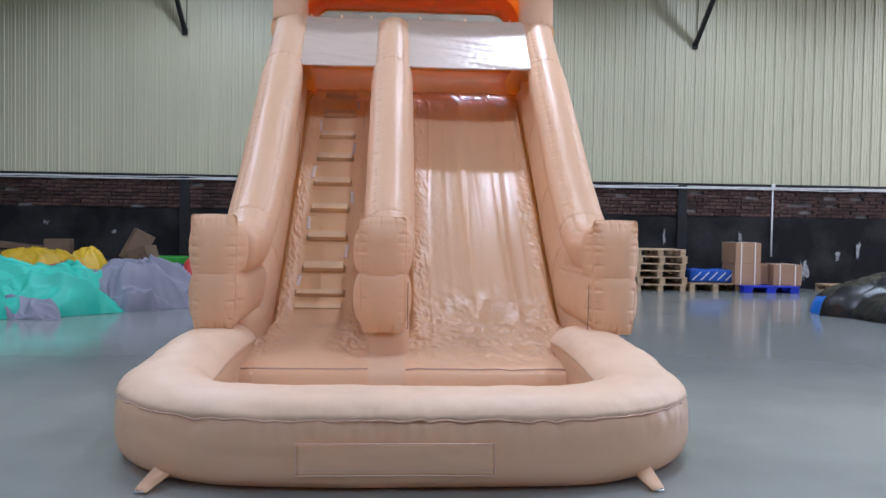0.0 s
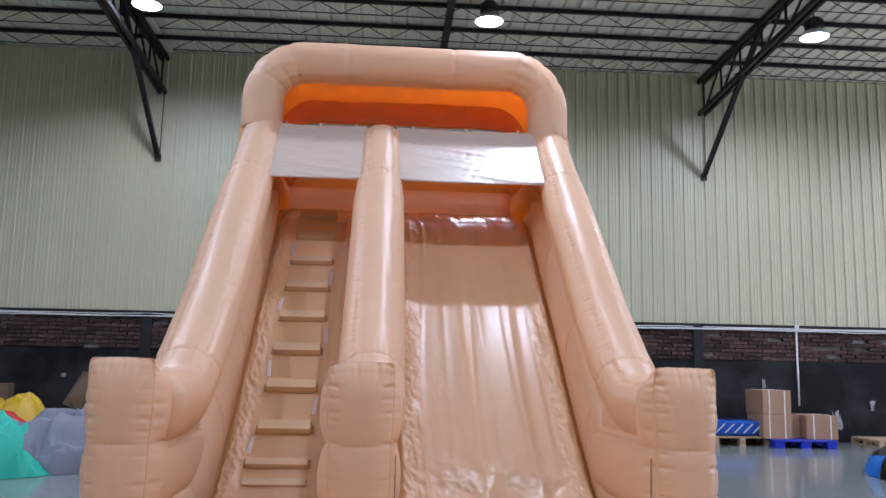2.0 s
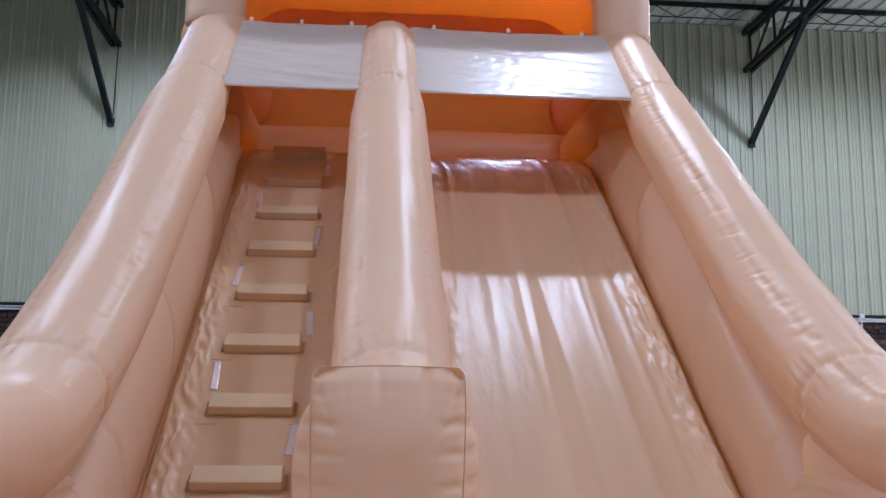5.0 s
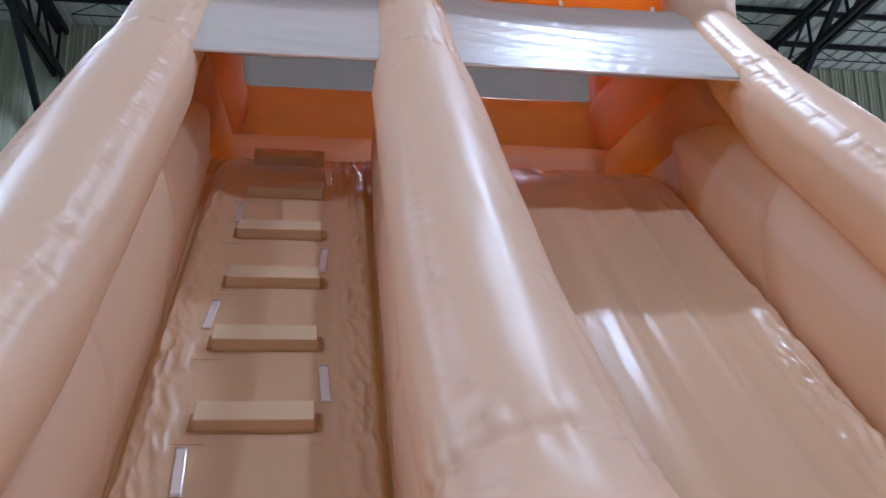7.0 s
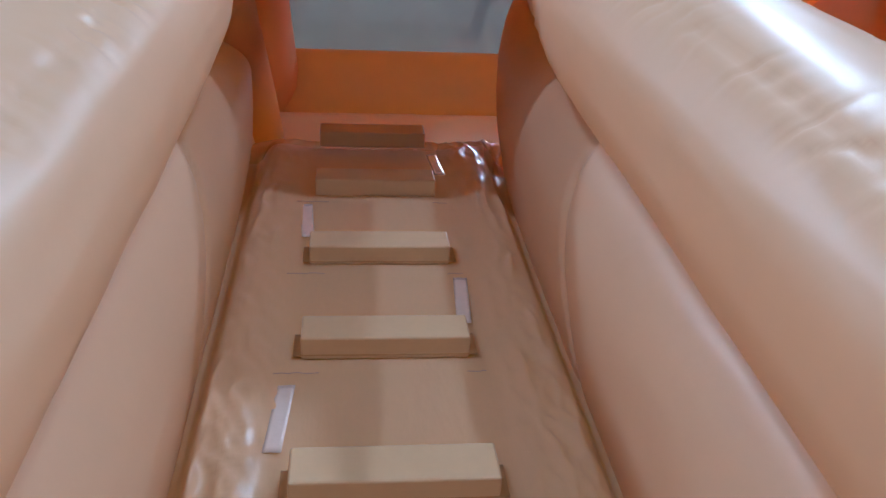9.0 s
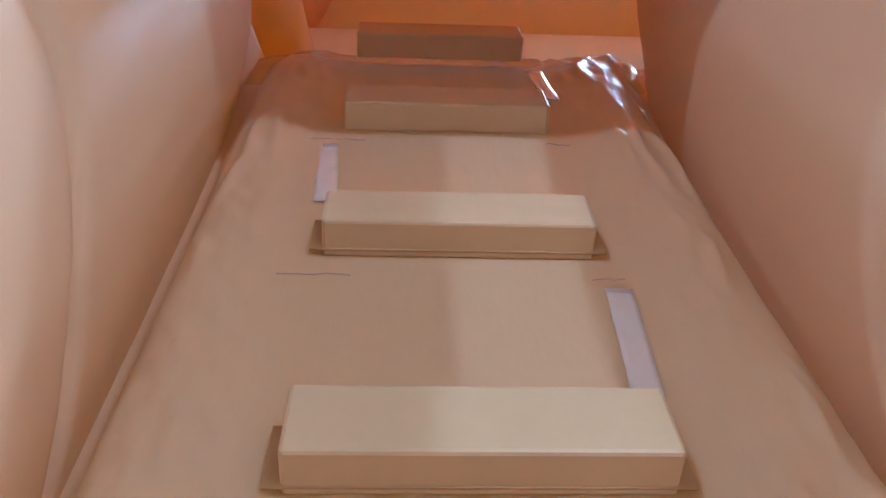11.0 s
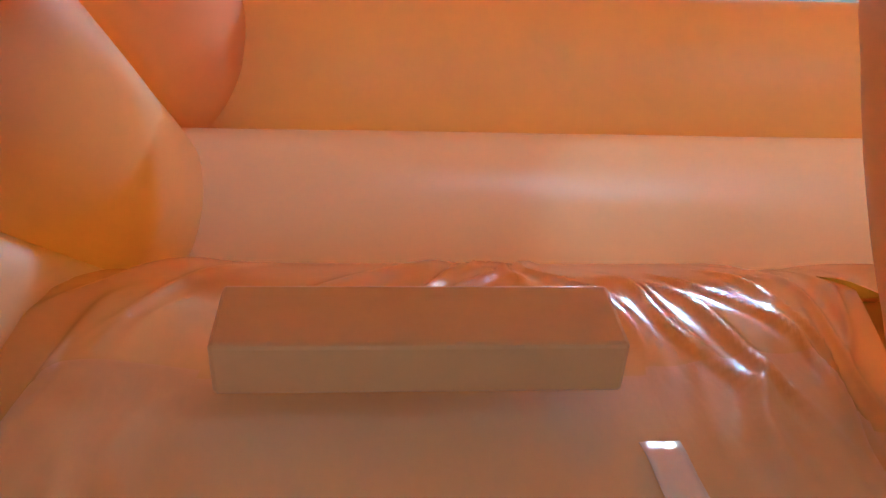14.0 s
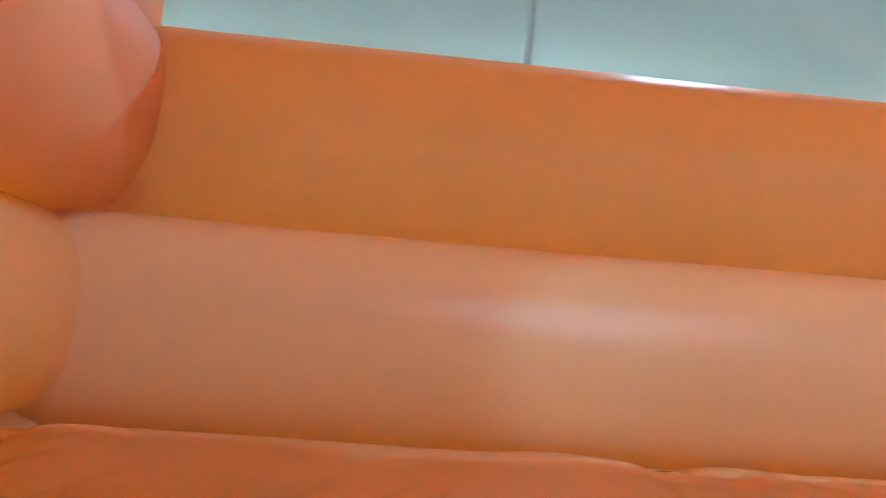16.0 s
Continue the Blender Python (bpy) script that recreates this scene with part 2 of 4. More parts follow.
# plain unseen walls that close the hall, pale for bounce; the east doorway is added to let daylight in
bm = bmesh.new()
add_box(bm, (X0 - 0.1, (Y0 + Y1) / 2, EAVE / 2), (0.2, Y1 - Y0, EAVE))
tagged(part("wall_west", bm, plain_wall, None), "plain pale grey warehouse side wall", "wall", kind="structure")
bm = bmesh.new()
add_box(bm, ((X0 + X1) / 2, Y0 - 0.1, EAVE / 2), (X1 - X0, 0.2, EAVE))
tagged(part("wall_south", bm, plain_wall, None), "plain pale grey warehouse end wall", "wall", kind="structure")
bm = bmesh.new()
ADDED_DOOR = (7.5, 13.5, 4.5)
add_box(bm, (X1 + 0.1, (Y0 + ADDED_DOOR[0]) / 2, EAVE / 2), (0.2, ADDED_DOOR[0] - Y0, EAVE))
add_box(bm, (X1 + 0.1, (ADDED_DOOR[1] + Y1) / 2, EAVE / 2), (0.2, Y1 - ADDED_DOOR[1], EAVE))
add_box(bm, (X1 + 0.1, (ADDED_DOOR[0] + ADDED_DOOR[1]) / 2, (ADDED_DOOR[2] + EAVE) / 2), (0.2, ADDED_DOOR[1] - ADDED_DOOR[0], EAVE - ADDED_DOOR[2]))
tagged(part("wall_east", bm, plain_wall, None), "plain pale grey side wall with an added opening for daylight", "wall", kind="structure")

# north wall: black dado with a brick band, ribbed sheets above
DADO, BRICK0 = 1.93, 1.34
bm = bmesh.new()
add_box(bm, ((X0 + X1) / 2, Y1 + 0.13, EAVE / 2), (X1 - X0, 0.2, EAVE))
north = part("wall_north", bm, mortar, None)
tagged(north, "warehouse end wall of pale ribbed steel sheet over a black brick dado", "wall", kind="structure")
P = np.zeros((120, 14, 3))
for i, x in enumerate(np.linspace(X0, X1, 120)):
    for j, z in enumerate(np.linspace(0, BRICK0, 14)):
        P[i, j] = (x, Y1 - 0.012 + 0.012 * fbm(x, z, 5, 2.5), z)
grid("dado_plaster", P, black_plaster, north, "black painted plaster, peeling in places")

PANEL = 0.95
prof = []
for k in range(5):
    x = k * PANEL / 5
    prof += [(x, 0.0), (x + 0.008, -0.026), (x + 0.026, -0.026), (x + 0.034, 0.0)]
    for q in (0.075, 0.125):
        prof += [(x + q, 0.0), (x + q + 0.006, -0.007), (x + q + 0.016, -0.007), (x + q + 0.022, 0.0)]
prof.append((PANEL - 0.002, 0.0))
P = np.array([[(x, y, z) for z in (DADO + 0.02, EAVE + 0.1)] for x, y in prof])
first = grid("wall_panel", P, sheet_paint, north, smooth=False)
thick(first, 0.0012)
nx = int((X1 - X0) / PANEL)
first.location = (X0, Y1 + 0.02, 0)
for k in range(1, nx + 1):
    ob = first.copy()
    scene.collection.objects.link(ob)
    ob.location.x = X0 + k * PANEL
# ledge and cables along the top of the dado
bm = bmesh.new()
add_box(bm, ((X0 + X1) / 2, Y1 - 0.03, DADO + 0.005), (X1 - X0, 0.1, 0.03), bevel=0.004)
part("dado_ledge", bm, black_steel, north)
rnd = random.Random(4)
for k in range(3):
    pts = []
    for x in np.arange(X0 + 1, X1 - 1, 0.6):
        pts.append((x, Y1 - 0.07 - 0.012 * k, DADO - 0.035 - 0.02 * k + 0.022 * fbm(x * 0.35, k * 7.0, 1, 1.0)))
    tube("cable", pts, 0.009, cable_white, north, n=260, ring=6, side=(0, 0, 1), ends=(False, False), wrinkle=0)
# posts on the dado
for x in (-3.95, 5.17):
    box_part("dado_post", (x, Y1 - 0.04, DADO / 2 - 0.01), (0.17, 0.09, DADO - 0.03), black_steel, north, "black steel post")
bm = bmesh.new()
add_rod(bm, (0.54, Y1 - 0.05, 4.5), (0.56, Y1 - 0.05, EAVE), 0.022, 8)
part("hanging_cable", bm, black_steel, north, "dark cable hanging down the wall", True)
bm = bmesh.new()
add_rod(bm, (6.9, Y1 - 0.05, 0.6), (6.9, Y1 - 0.05, DADO), 0.016, 10)
part("conduit", bm, white_pipe, north, "white plastic conduit", True)
box_part("junction_box", (6.9, Y1 - 0.06, DADO + 0.0), (0.07, 0.05, 0.06), white_pipe, north)

# roof
P = []
for k in range(int((X1 - X0) / 0.23)):
    x = X0 + k * 0.23
    P += [(x, 0), (x + 0.02, 0.03), (x + 0.05, 0.03), (x + 0.07, 0)]
RISE = 0.03
P = np.array([[(x, y, EAVE + 0.12 + z + RISE * (Y1 - y)) for y in (Y1 + 0.2, Y0 - 0.2)] for x, z in P])
roof = grid("ceiling", P, roof_sheet, None, smooth=False)
thick(roof, 0.002)
tagged(roof, "grey ribbed steel roof sheets seen from below", "ceiling", kind="structure")


def purlin(y, xa, xb):
    """A light lattice purlin: a top chord, a bottom rod and a zigzag web."""
    thing = new("roof_purlin")
    z = EAVE + 0.07 + RISE * (Y1 - y)
    bm = bmesh.new()
    add_box(bm, ((xa + xb) / 2, y, z), (xb - xa, 0.05, 0.06))
    part("top_chord", bm, black_steel, thing)
    bm = bmesh.new()
    add_rod(bm, (xa + 0.3, y, z - 0.2), (xb - 0.3, y, z - 0.2), 0.009, 6)
    part("bottom_rod", bm, black_steel, thing)
    bm = bmesh.new()
    n = int((xb - xa) / 0.36)
    for k in range(n):
        a = xa + 0.3 + (xb - xa - 0.6) * k / n
        b = xa + 0.3 + (xb - xa - 0.6) * (k + 1) / n
        add_rod(bm, (a, y, z - (0.02 if k % 2 else 0.2)), (b, y, z - (0.2 if k % 2 else 0.02)), 0.007, 5)
    part("web", bm, black_steel, thing)
    return tagged(thing, "black steel lattice purlin under the roof sheets", "purlin", "roof purlins", "structure")


TRUSS_X = (-13.27, -3.97, 5.36, 14.7)
for xa, xb in zip(TRUSS_X, TRUSS_X[1:]):
    for k in range(24):
        purlin(14.15 - 0.8 * k - 0.75 * max(0, k - 12), xa, xb)


def truss(x):
    """A roof truss standing off the north wall, with a long brace from lower down."""
    thing = new("roof_truss")
    top = lambda y: EAVE - 0.02 + RISE * (Y1 - y)
    low = lambda y: 5.64 + 0.075 * (Y1 - y)
    ye = 0.0
    bm = bmesh.new()
    for dx in (-0.05, 0.05):
        add_bar(bm, (x + dx, Y1, top(Y1)), (x + dx, ye, top(ye)), 0.05, 0.08)
    part("top_chord", bm, black_steel, thing)
    bm = bmesh.new()
    for dx in (-0.05, 0.05):
        add_bar(bm, (x + dx, Y1, low(Y1)), (x + dx, ye + 6, low(ye + 6)), 0.05, 0.07)
    part("bottom_chord", bm, black_steel, thing)
    bm = bmesh.new()
    k = 0
    y = Y1 - 0.1
    while y > 7.0:
        add_bar(bm, (x, y, top(y)), (x, y - 0.02, low(y)), 0.03, 0.03)
        add_bar(bm, (x, y - 0.02, low(y)), (x, y - 0.75, top(y - 0.75)), 0.03, 0.03)
        y -= 0.75
    part("web", bm, black_steel, thing)
    bm = bmesh.new()
    add_bar(bm, (x, Y1 - 0.02, 4.51), (x, 12.45, 6.27), 0.07, 0.07)
    part("brace", bm, black_steel, thing)
    box_part("foot_plate", (x, Y1 - 0.02, 4.5), (0.10, 0.04, 0.12), black_steel, thing)
    bm = bmesh.new()
    add_rod(bm, (x + 0.04, Y1 - 0.03, 5.6), (x + 0.03, Y1 - 0.03, 4.6), 0.008, 6)
    part("hanging_wire", bm, black_steel, thing)
    return tagged(thing, "black steel roof truss with a slanting brace to the wall", "truss", "roof trusses", "structure")


for x in TRUSS_X[1:3]:
    truss(x)
bm = bmesh.new()
add_bar(bm, (0.7, Y1, EAVE - 0.02), (0.7, 2.0, EAVE - 0.02 + RISE * (Y1 - 2)), 0.1, 0.12)
mid = part("roof_beam", bm, black_steel, None)
tagged(mid, "black steel beam along the middle of the roof bay", "beam", kind="structure")


def lathe(bm, profile, n=32, centre=(0, 0, 0)):
    """Turn (r, z) pairs about the vertical."""
    rings = []
    for r, z in profile:
        rings.append([bm.verts.new((centre[0] + r * math.cos(2 * math.pi * k / n), centre[1] + r * math.sin(2 * math.pi * k / n), centre[2] + z)) for k in range(n)])
    for a, b in zip(rings, rings[1:]):
        for k in range(n):
            bm.faces.new((a[k], a[(k + 1) % n], b[(k + 1) % n], b[k]))
    return rings


def high_bay_lamp():
    thing = new("high_bay_lamp")
    bm = bmesh.new()
    lathe(bm, [(0.02, 0.30), (0.09, 0.29), (0.11, 0.26), (0.11, 0.13), (0.09, 0.11)])
    part("driver_housing", bm, lamp_dark, thing, "finned black driver housing", True)
    bm = bmesh.new()
    for k in range(14):
        a = 2 * math.pi * k / 14
        add_box(bm, (0.115 * math.cos(a), 0.115 * math.sin(a), 0.195), (0.03, 0.006, 0.12), Matrix.Rotation(a, 3, "Z"))
    part("cooling_fins", bm, lamp_dark, thing)
    bm = bmesh.new()
    lathe(bm, [(0.08, 0.115), (0.12, 0.10), (0.205, 0.02), (0.21, 0.0), (0.2, 0.0), (0.115, 0.09)], 40)
    part("reflector", bm, lamp_shell, thing, "flared aluminium reflector", True)
    bm = bmesh.new()
    lathe(bm, [(0.196, 0.006), (0.15, -0.008), (0.09, -0.016), (0.004, -0.02)], 40)
    part("diffuser", bm, lamp_glow, thing, "glowing white diffuser", True)
    bm = bmesh.new()
    add_rod(bm, (0, 0, 0.29), (0, 0, 0.36), 0.012, 8)
    part("hook", bm, black_steel, thing)
    return tagged(thing, "round white high-bay lamp, lit, hanging from the roof", "ceiling lamp", "high-bay lamps")


lamp = high_bay_lamp()
lamps = [lamp] + [copy_thing(lamp, pose(x, y, LAMP_Z)) for x, y in LAMP_XY[1:]]
for ob, (x, y) in zip(lamps, LAMP_XY):
    ob.location = (x, y, LAMP_Z)
    bm = bmesh.new()
    add_rod(bm, (0, 0, 0.34), (0, 0, EAVE + 0.13 + RISE * (Y1 - y) - LAMP_Z), 0.006, 6)
    part("hanging_rod", bm, black_steel, ob)
    data = bpy.data.lights.new("high_bay_light", "SPOT")
    data.spot_size, data.spot_blend = radians(177), 0.55
    data.shadow_soft_size, data.energy, data.color = 0.09, LAMP_WATTS, (0.80, 0.93, 1.0)
    light = new("high_bay_light", data)
    light.matrix_world = pose(x, y, LAMP_Z - 0.03)

# fill from the east, placed in the added opening to brighten the right side
data = bpy.data.lights.new("east_fill_light", "AREA")
data.shape, data.size, data.size_y, data.energy, data.color = "RECTANGLE", 5.8, 4.3, EAST_FILL_WATTS, (0.95, 0.98, 1.0)
light = new("east_fill_light", data)
light.matrix_world = look((X1 - 0.02, 10.5, 2.25), (0, 10.5, 2.25))


# ---- the inflatable slide ----
slide = new("inflatable_slide")
tagged(slide, "peach vinyl inflatable water slide with ladder, slide and pool", "inflatable slide")

SLOPE = 0.8595
lane_z = lambda y: 0.745 + (y - 6.185) * SLOPE
COLS = ((-1.206, 0.186), (-0.205, 0.188), (1.235, 0.176))
UP = np.array([0.0, 0.763, 0.646])
OUT = np.array([0.0, -0.646, 0.763])

# columns: the tall oval tubes along the top of the three side walls, flatter above than below
low_z = lambda y: 1.716 + (y - 6.5) * 0.912
for k, (x, r) in enumerate(COLS):
    top = 7.93 if k != 1 else 7.90
    pts = [(x, 4.98, 0.985), (x, 5.25, 0.985), (x, 5.48, 1.0), (x, 5.66, 1.075), (x, 5.86, 1.20), (x, 6.05, 1.335)] + [(x, y, low_z(y)) for y in (6.3, 6.9, 7.30)] + [(x * 0.99, 7.6, low_z(7.6) + 0.05), (x * 0.98, top, low_z(top) + 0.10)]
    widths = ((0, r * 0.93), (0.2, r * 0.97), (0.30, r), (0.75, r), (0.825, r * 0.88), (1, r * 0.86))
    tube("column", pts, widths, vinyl, slide, n=560, ring=96, seams=(-2.25, -0.85), pinches=(0.205, 0.808), ends=(True, k == 1), seed=k * 9.0, wrinkle=0.006, squash=(1.22, 0.80))


def pillow(name, x, half, outline, mat, bulge, lobes=(), nu=70, nv=36, seed=0.0, squareness=2.6, label="", cuts=()):
    """An inflated slab standing in the y-z plane. outline(u, v): its (y, z) for u along, v from bottom to top.
    The skin swells to half its thickness in the middle and pinches where two lobes meet."""
    loop = []
    for face in (1, -1):
        rows = []
        for i in range(nu):
            row = []
            u = i / (nu - 1)
            for j in range(nv):
                v = j / (nv - 1)
                y, z = outline(u, v)
                h = half
                e = min(1.0, (1 - abs(2 * u - 1) ** (2.2 * bulge)))
                f = (1 - abs(2 * v - 1) ** squareness)
                h *= max(0.0, e) ** 0.42 * max(0.0, f) ** 0.42
                for at in lobes:
                    h *= 1 - 0.30 * math.exp(-((v - at) / 0.035) ** 2)
                for at in cuts:
                    h *= 1 - 0.09 * math.exp(-((u - at - 0.02 * math.sin(3 * v)) / 0.0035) ** 2)
                h += 0.004 * fbm(u * 3 + seed, v * 3, face * 5.0, 1.5) * (1 if 0 < i < nu - 1 and 0 < j < nv - 1 else 0)
                row.append((x + face * h, y, z))
            rows.append(row)
        loop.append(np.array(rows))
    P = np.concatenate([loop[0], loop[1][:, ::-1]], axis=1)
    return grid(name, P, mat, slide, label, wrap_v=True, cap=False)


# lower wall chamber between the lane and each column
for k, (x, r) in enumerate(COLS):
    def wall_outline(u, v):
        y = 5.05 + u * 3.15
        base = max(0.06, lane_z(y) - 0.24) if y < 8.1 else lane_z(8.1) - 0.24
        top = low_z(max(y, 5.5)) - 0.265
        if y < 5.8:
            top = min(max(top, base + 0.5), 0.80)
        return y, base + v * (top - base)
    pillow("side_chamber", x, 0.158, wall_outline, vinyl, 6.0, nu=420, seed=k * 3.0, squareness=2.3, cuts=(0.30, 0.475, 0.70))


def foot(x, half, seed):
    """The blunt front end of a side wall: two stacked lobes behind a flat face, with puckers on both sides of the sewn edge."""
    hz, zc, y0 = 0.36, 0.807, 4.835
    nx, nz = 26, 60
    ring = [(-1 + 2 * k / nx, 1.0) for k in range(nx)] + [(1.0, 1 - 2 * k / nz) for k in range(nz)]
    ring += [(1 - 2 * k / nx, -1.0) for k in range(nx)] + [(-1.0, -1 + 2 * k / nz) for k in range(nz)]

    def lobe(b):
        return math.sqrt(max(0.0, 1 - (abs(2 * abs(b) - 1)) ** 2.2))

    def tucks(a, b):
        """Short creases that run off the seam, uneven in size."""
        along = a * half * 26 if abs(b) > 0.999 else b * hz * 26
        return max(0.0, 1.5 * fbm(along * 1.25 + seed, seed, 2 if abs(a) > abs(b) else 9, 1.0, 2) - 0.05)

    def rim(a, b):
        wide = half * (0.90 + 0.075 * b + 0.03 * lobe(b))
        ear = 0.010 * abs(a) ** 6 * (1 if b > 0.9 else 0)
        k = max(abs(a), abs(b), 1e-6) * (abs(a) ** 20 + abs(b) ** 20 + 1e-24) ** (-1 / 20)
        return x + a * k * wide, zc + hz * b * k + ear + (0.008 * (1 - a * a) if b > 0.9 else 0.0)

    rows = []
    for u in np.r_[np.linspace(0, 0.16, 22), np.linspace(0.18, 1, 34)]:
        d = 1.0 * u
        t = min(1.0, u / 0.13)
        t = math.sqrt(max(0.0, 1 - (1 - t) ** 2))
        row = []
        for a, b in ring:
            q = 4.2
            k = (abs(a) ** q + abs(b) ** q) ** (-1 / q)
            px, pz = rim(a, b)
            swell = (0.044 * lobe(b) - 0.004) * t
            rx, rz = x + a * k * (half + swell), zc + hz * b * k * (1 + 0.02 * t)
            px, pz = px + (rx - px) * t, pz + (rz - pz) * t
            sink = min(1.0, max(0.0, d - 0.16) / 0.16) * min(1.0, max(0.0, b + 0.02) / 0.2)
            px, pz = x + (px - x) * (1 - 0.35 * sink), pz - (pz - zc) * 0.45 * sink
            n = Vector((a if abs(a) > 0.98 else 0.0, b if abs(b) > 0.98 else 0.0))
            w = -0.014 * tucks(a, b) * math.exp(-((d - 0.03) / 0.05) ** 2) * min(1, d / 0.02) + 0.003 * fbm(pz * 5 + seed, d * 5, a, 1.0, 2)
            row.append((px + n.x * w, y0 + d, pz + n.y * w - (0.05 * max(0, u - 0.6) if b < -0.9 else 0)))
        rows.append(row)
    ob = grid("front_foot", np.array(rows), vinyl, slide, "blunt front end with puckered seams", wrap_v=True)
    na, nb = 44, 100
    P = np.zeros((na + 1, nb + 1, 3))
    for i in range(na + 1):
        for j in range(nb + 1):
            a, b = -1 + 2 * i / na, -1 + 2 * j / nb
            px, pz = rim(a, b)
            bulge = 0.066 * (1 - abs(a) ** 2.6) ** 0.75 * (1 - abs(b) ** 6) ** 0.75 * (0.80 + 0.20 * lobe(b))
            side, cap = (1 - abs(a)) * half, (1 - abs(b)) * hz
            bulge -= 0.014 * tucks(math.copysign(1, a), b) * math.exp(-((side - 0.016) / 0.032) ** 2) * min(1, side / 0.008)
            bulge -= 0.012 * tucks(a, math.copysign(1, b)) * math.exp(-((cap - 0.016) / 0.036) ** 2) * min(1, cap / 0.008)
            bulge += 0.003 * fbm(pz * 7 + seed, px * 7, 3, 1.0, 2) * min(1, side / 0.02) * min(1, cap / 0.02)
            P[i, j] = (px, y0 - bulge, pz)
    grid("front_panel", P, vinyl, ob, "flat front panel bulging between its seams")
    # the loose edge of the zip flap on the inner side
    if x > -1:
        bm = bmesh.new()
        hand = -1 if x > 1 else 1
        add_box(bm, (x + hand * (half + 0.010), y0 + 0.030, zc - 0.19), (0.003, 0.008, 0.30), Matrix.Rotation(radians(3), 3, "X"), 0.001)
        part("zip_flap", bm, flap_dark, ob, "dark edge of a closed zip flap")
    # sewn welt round the face
    loop = [(rim(a, b)[0], y0 - 0.001, rim(a, b)[1]) for a, b in ring]
    bm = bmesh.new()
    for p, q in zip(loop, loop[1:] + loop[:1]):
        add_rod(bm, p, q, 0.0016, 5)
    part("seam_welt", bm, vinyl, ob)
    return ob


foot(-1.275, 0.143, 1.0)
foot(-0.235, 0.150, 4.0)
foot(1.235, 0.146, 8.0)


# ---- lane beds ----
def bed_line(n):
    pts = [(4.58, 0.04), (4.595, 0.16), (4.635, 0.238), (4.74, 0.275), (4.95, 0.312), (5.2, 0.345), (5.5, 0.385), (5.76, 0.44), (6.1, lane_z(6.1)), (6.8, lane_z(6.8)), (7.5, lane_z(7.5)),
           (7.95, lane_z(7.95)), (8.14, 2.395), (8.30, 2.475), (8.45, 2.52), (8.62, 2.545), (8.80, 2.545), (8.97, 2.52)]
    p, s = smooth_path([(0, y, z) for y, z in pts], n)
    return p[:, 1:], s


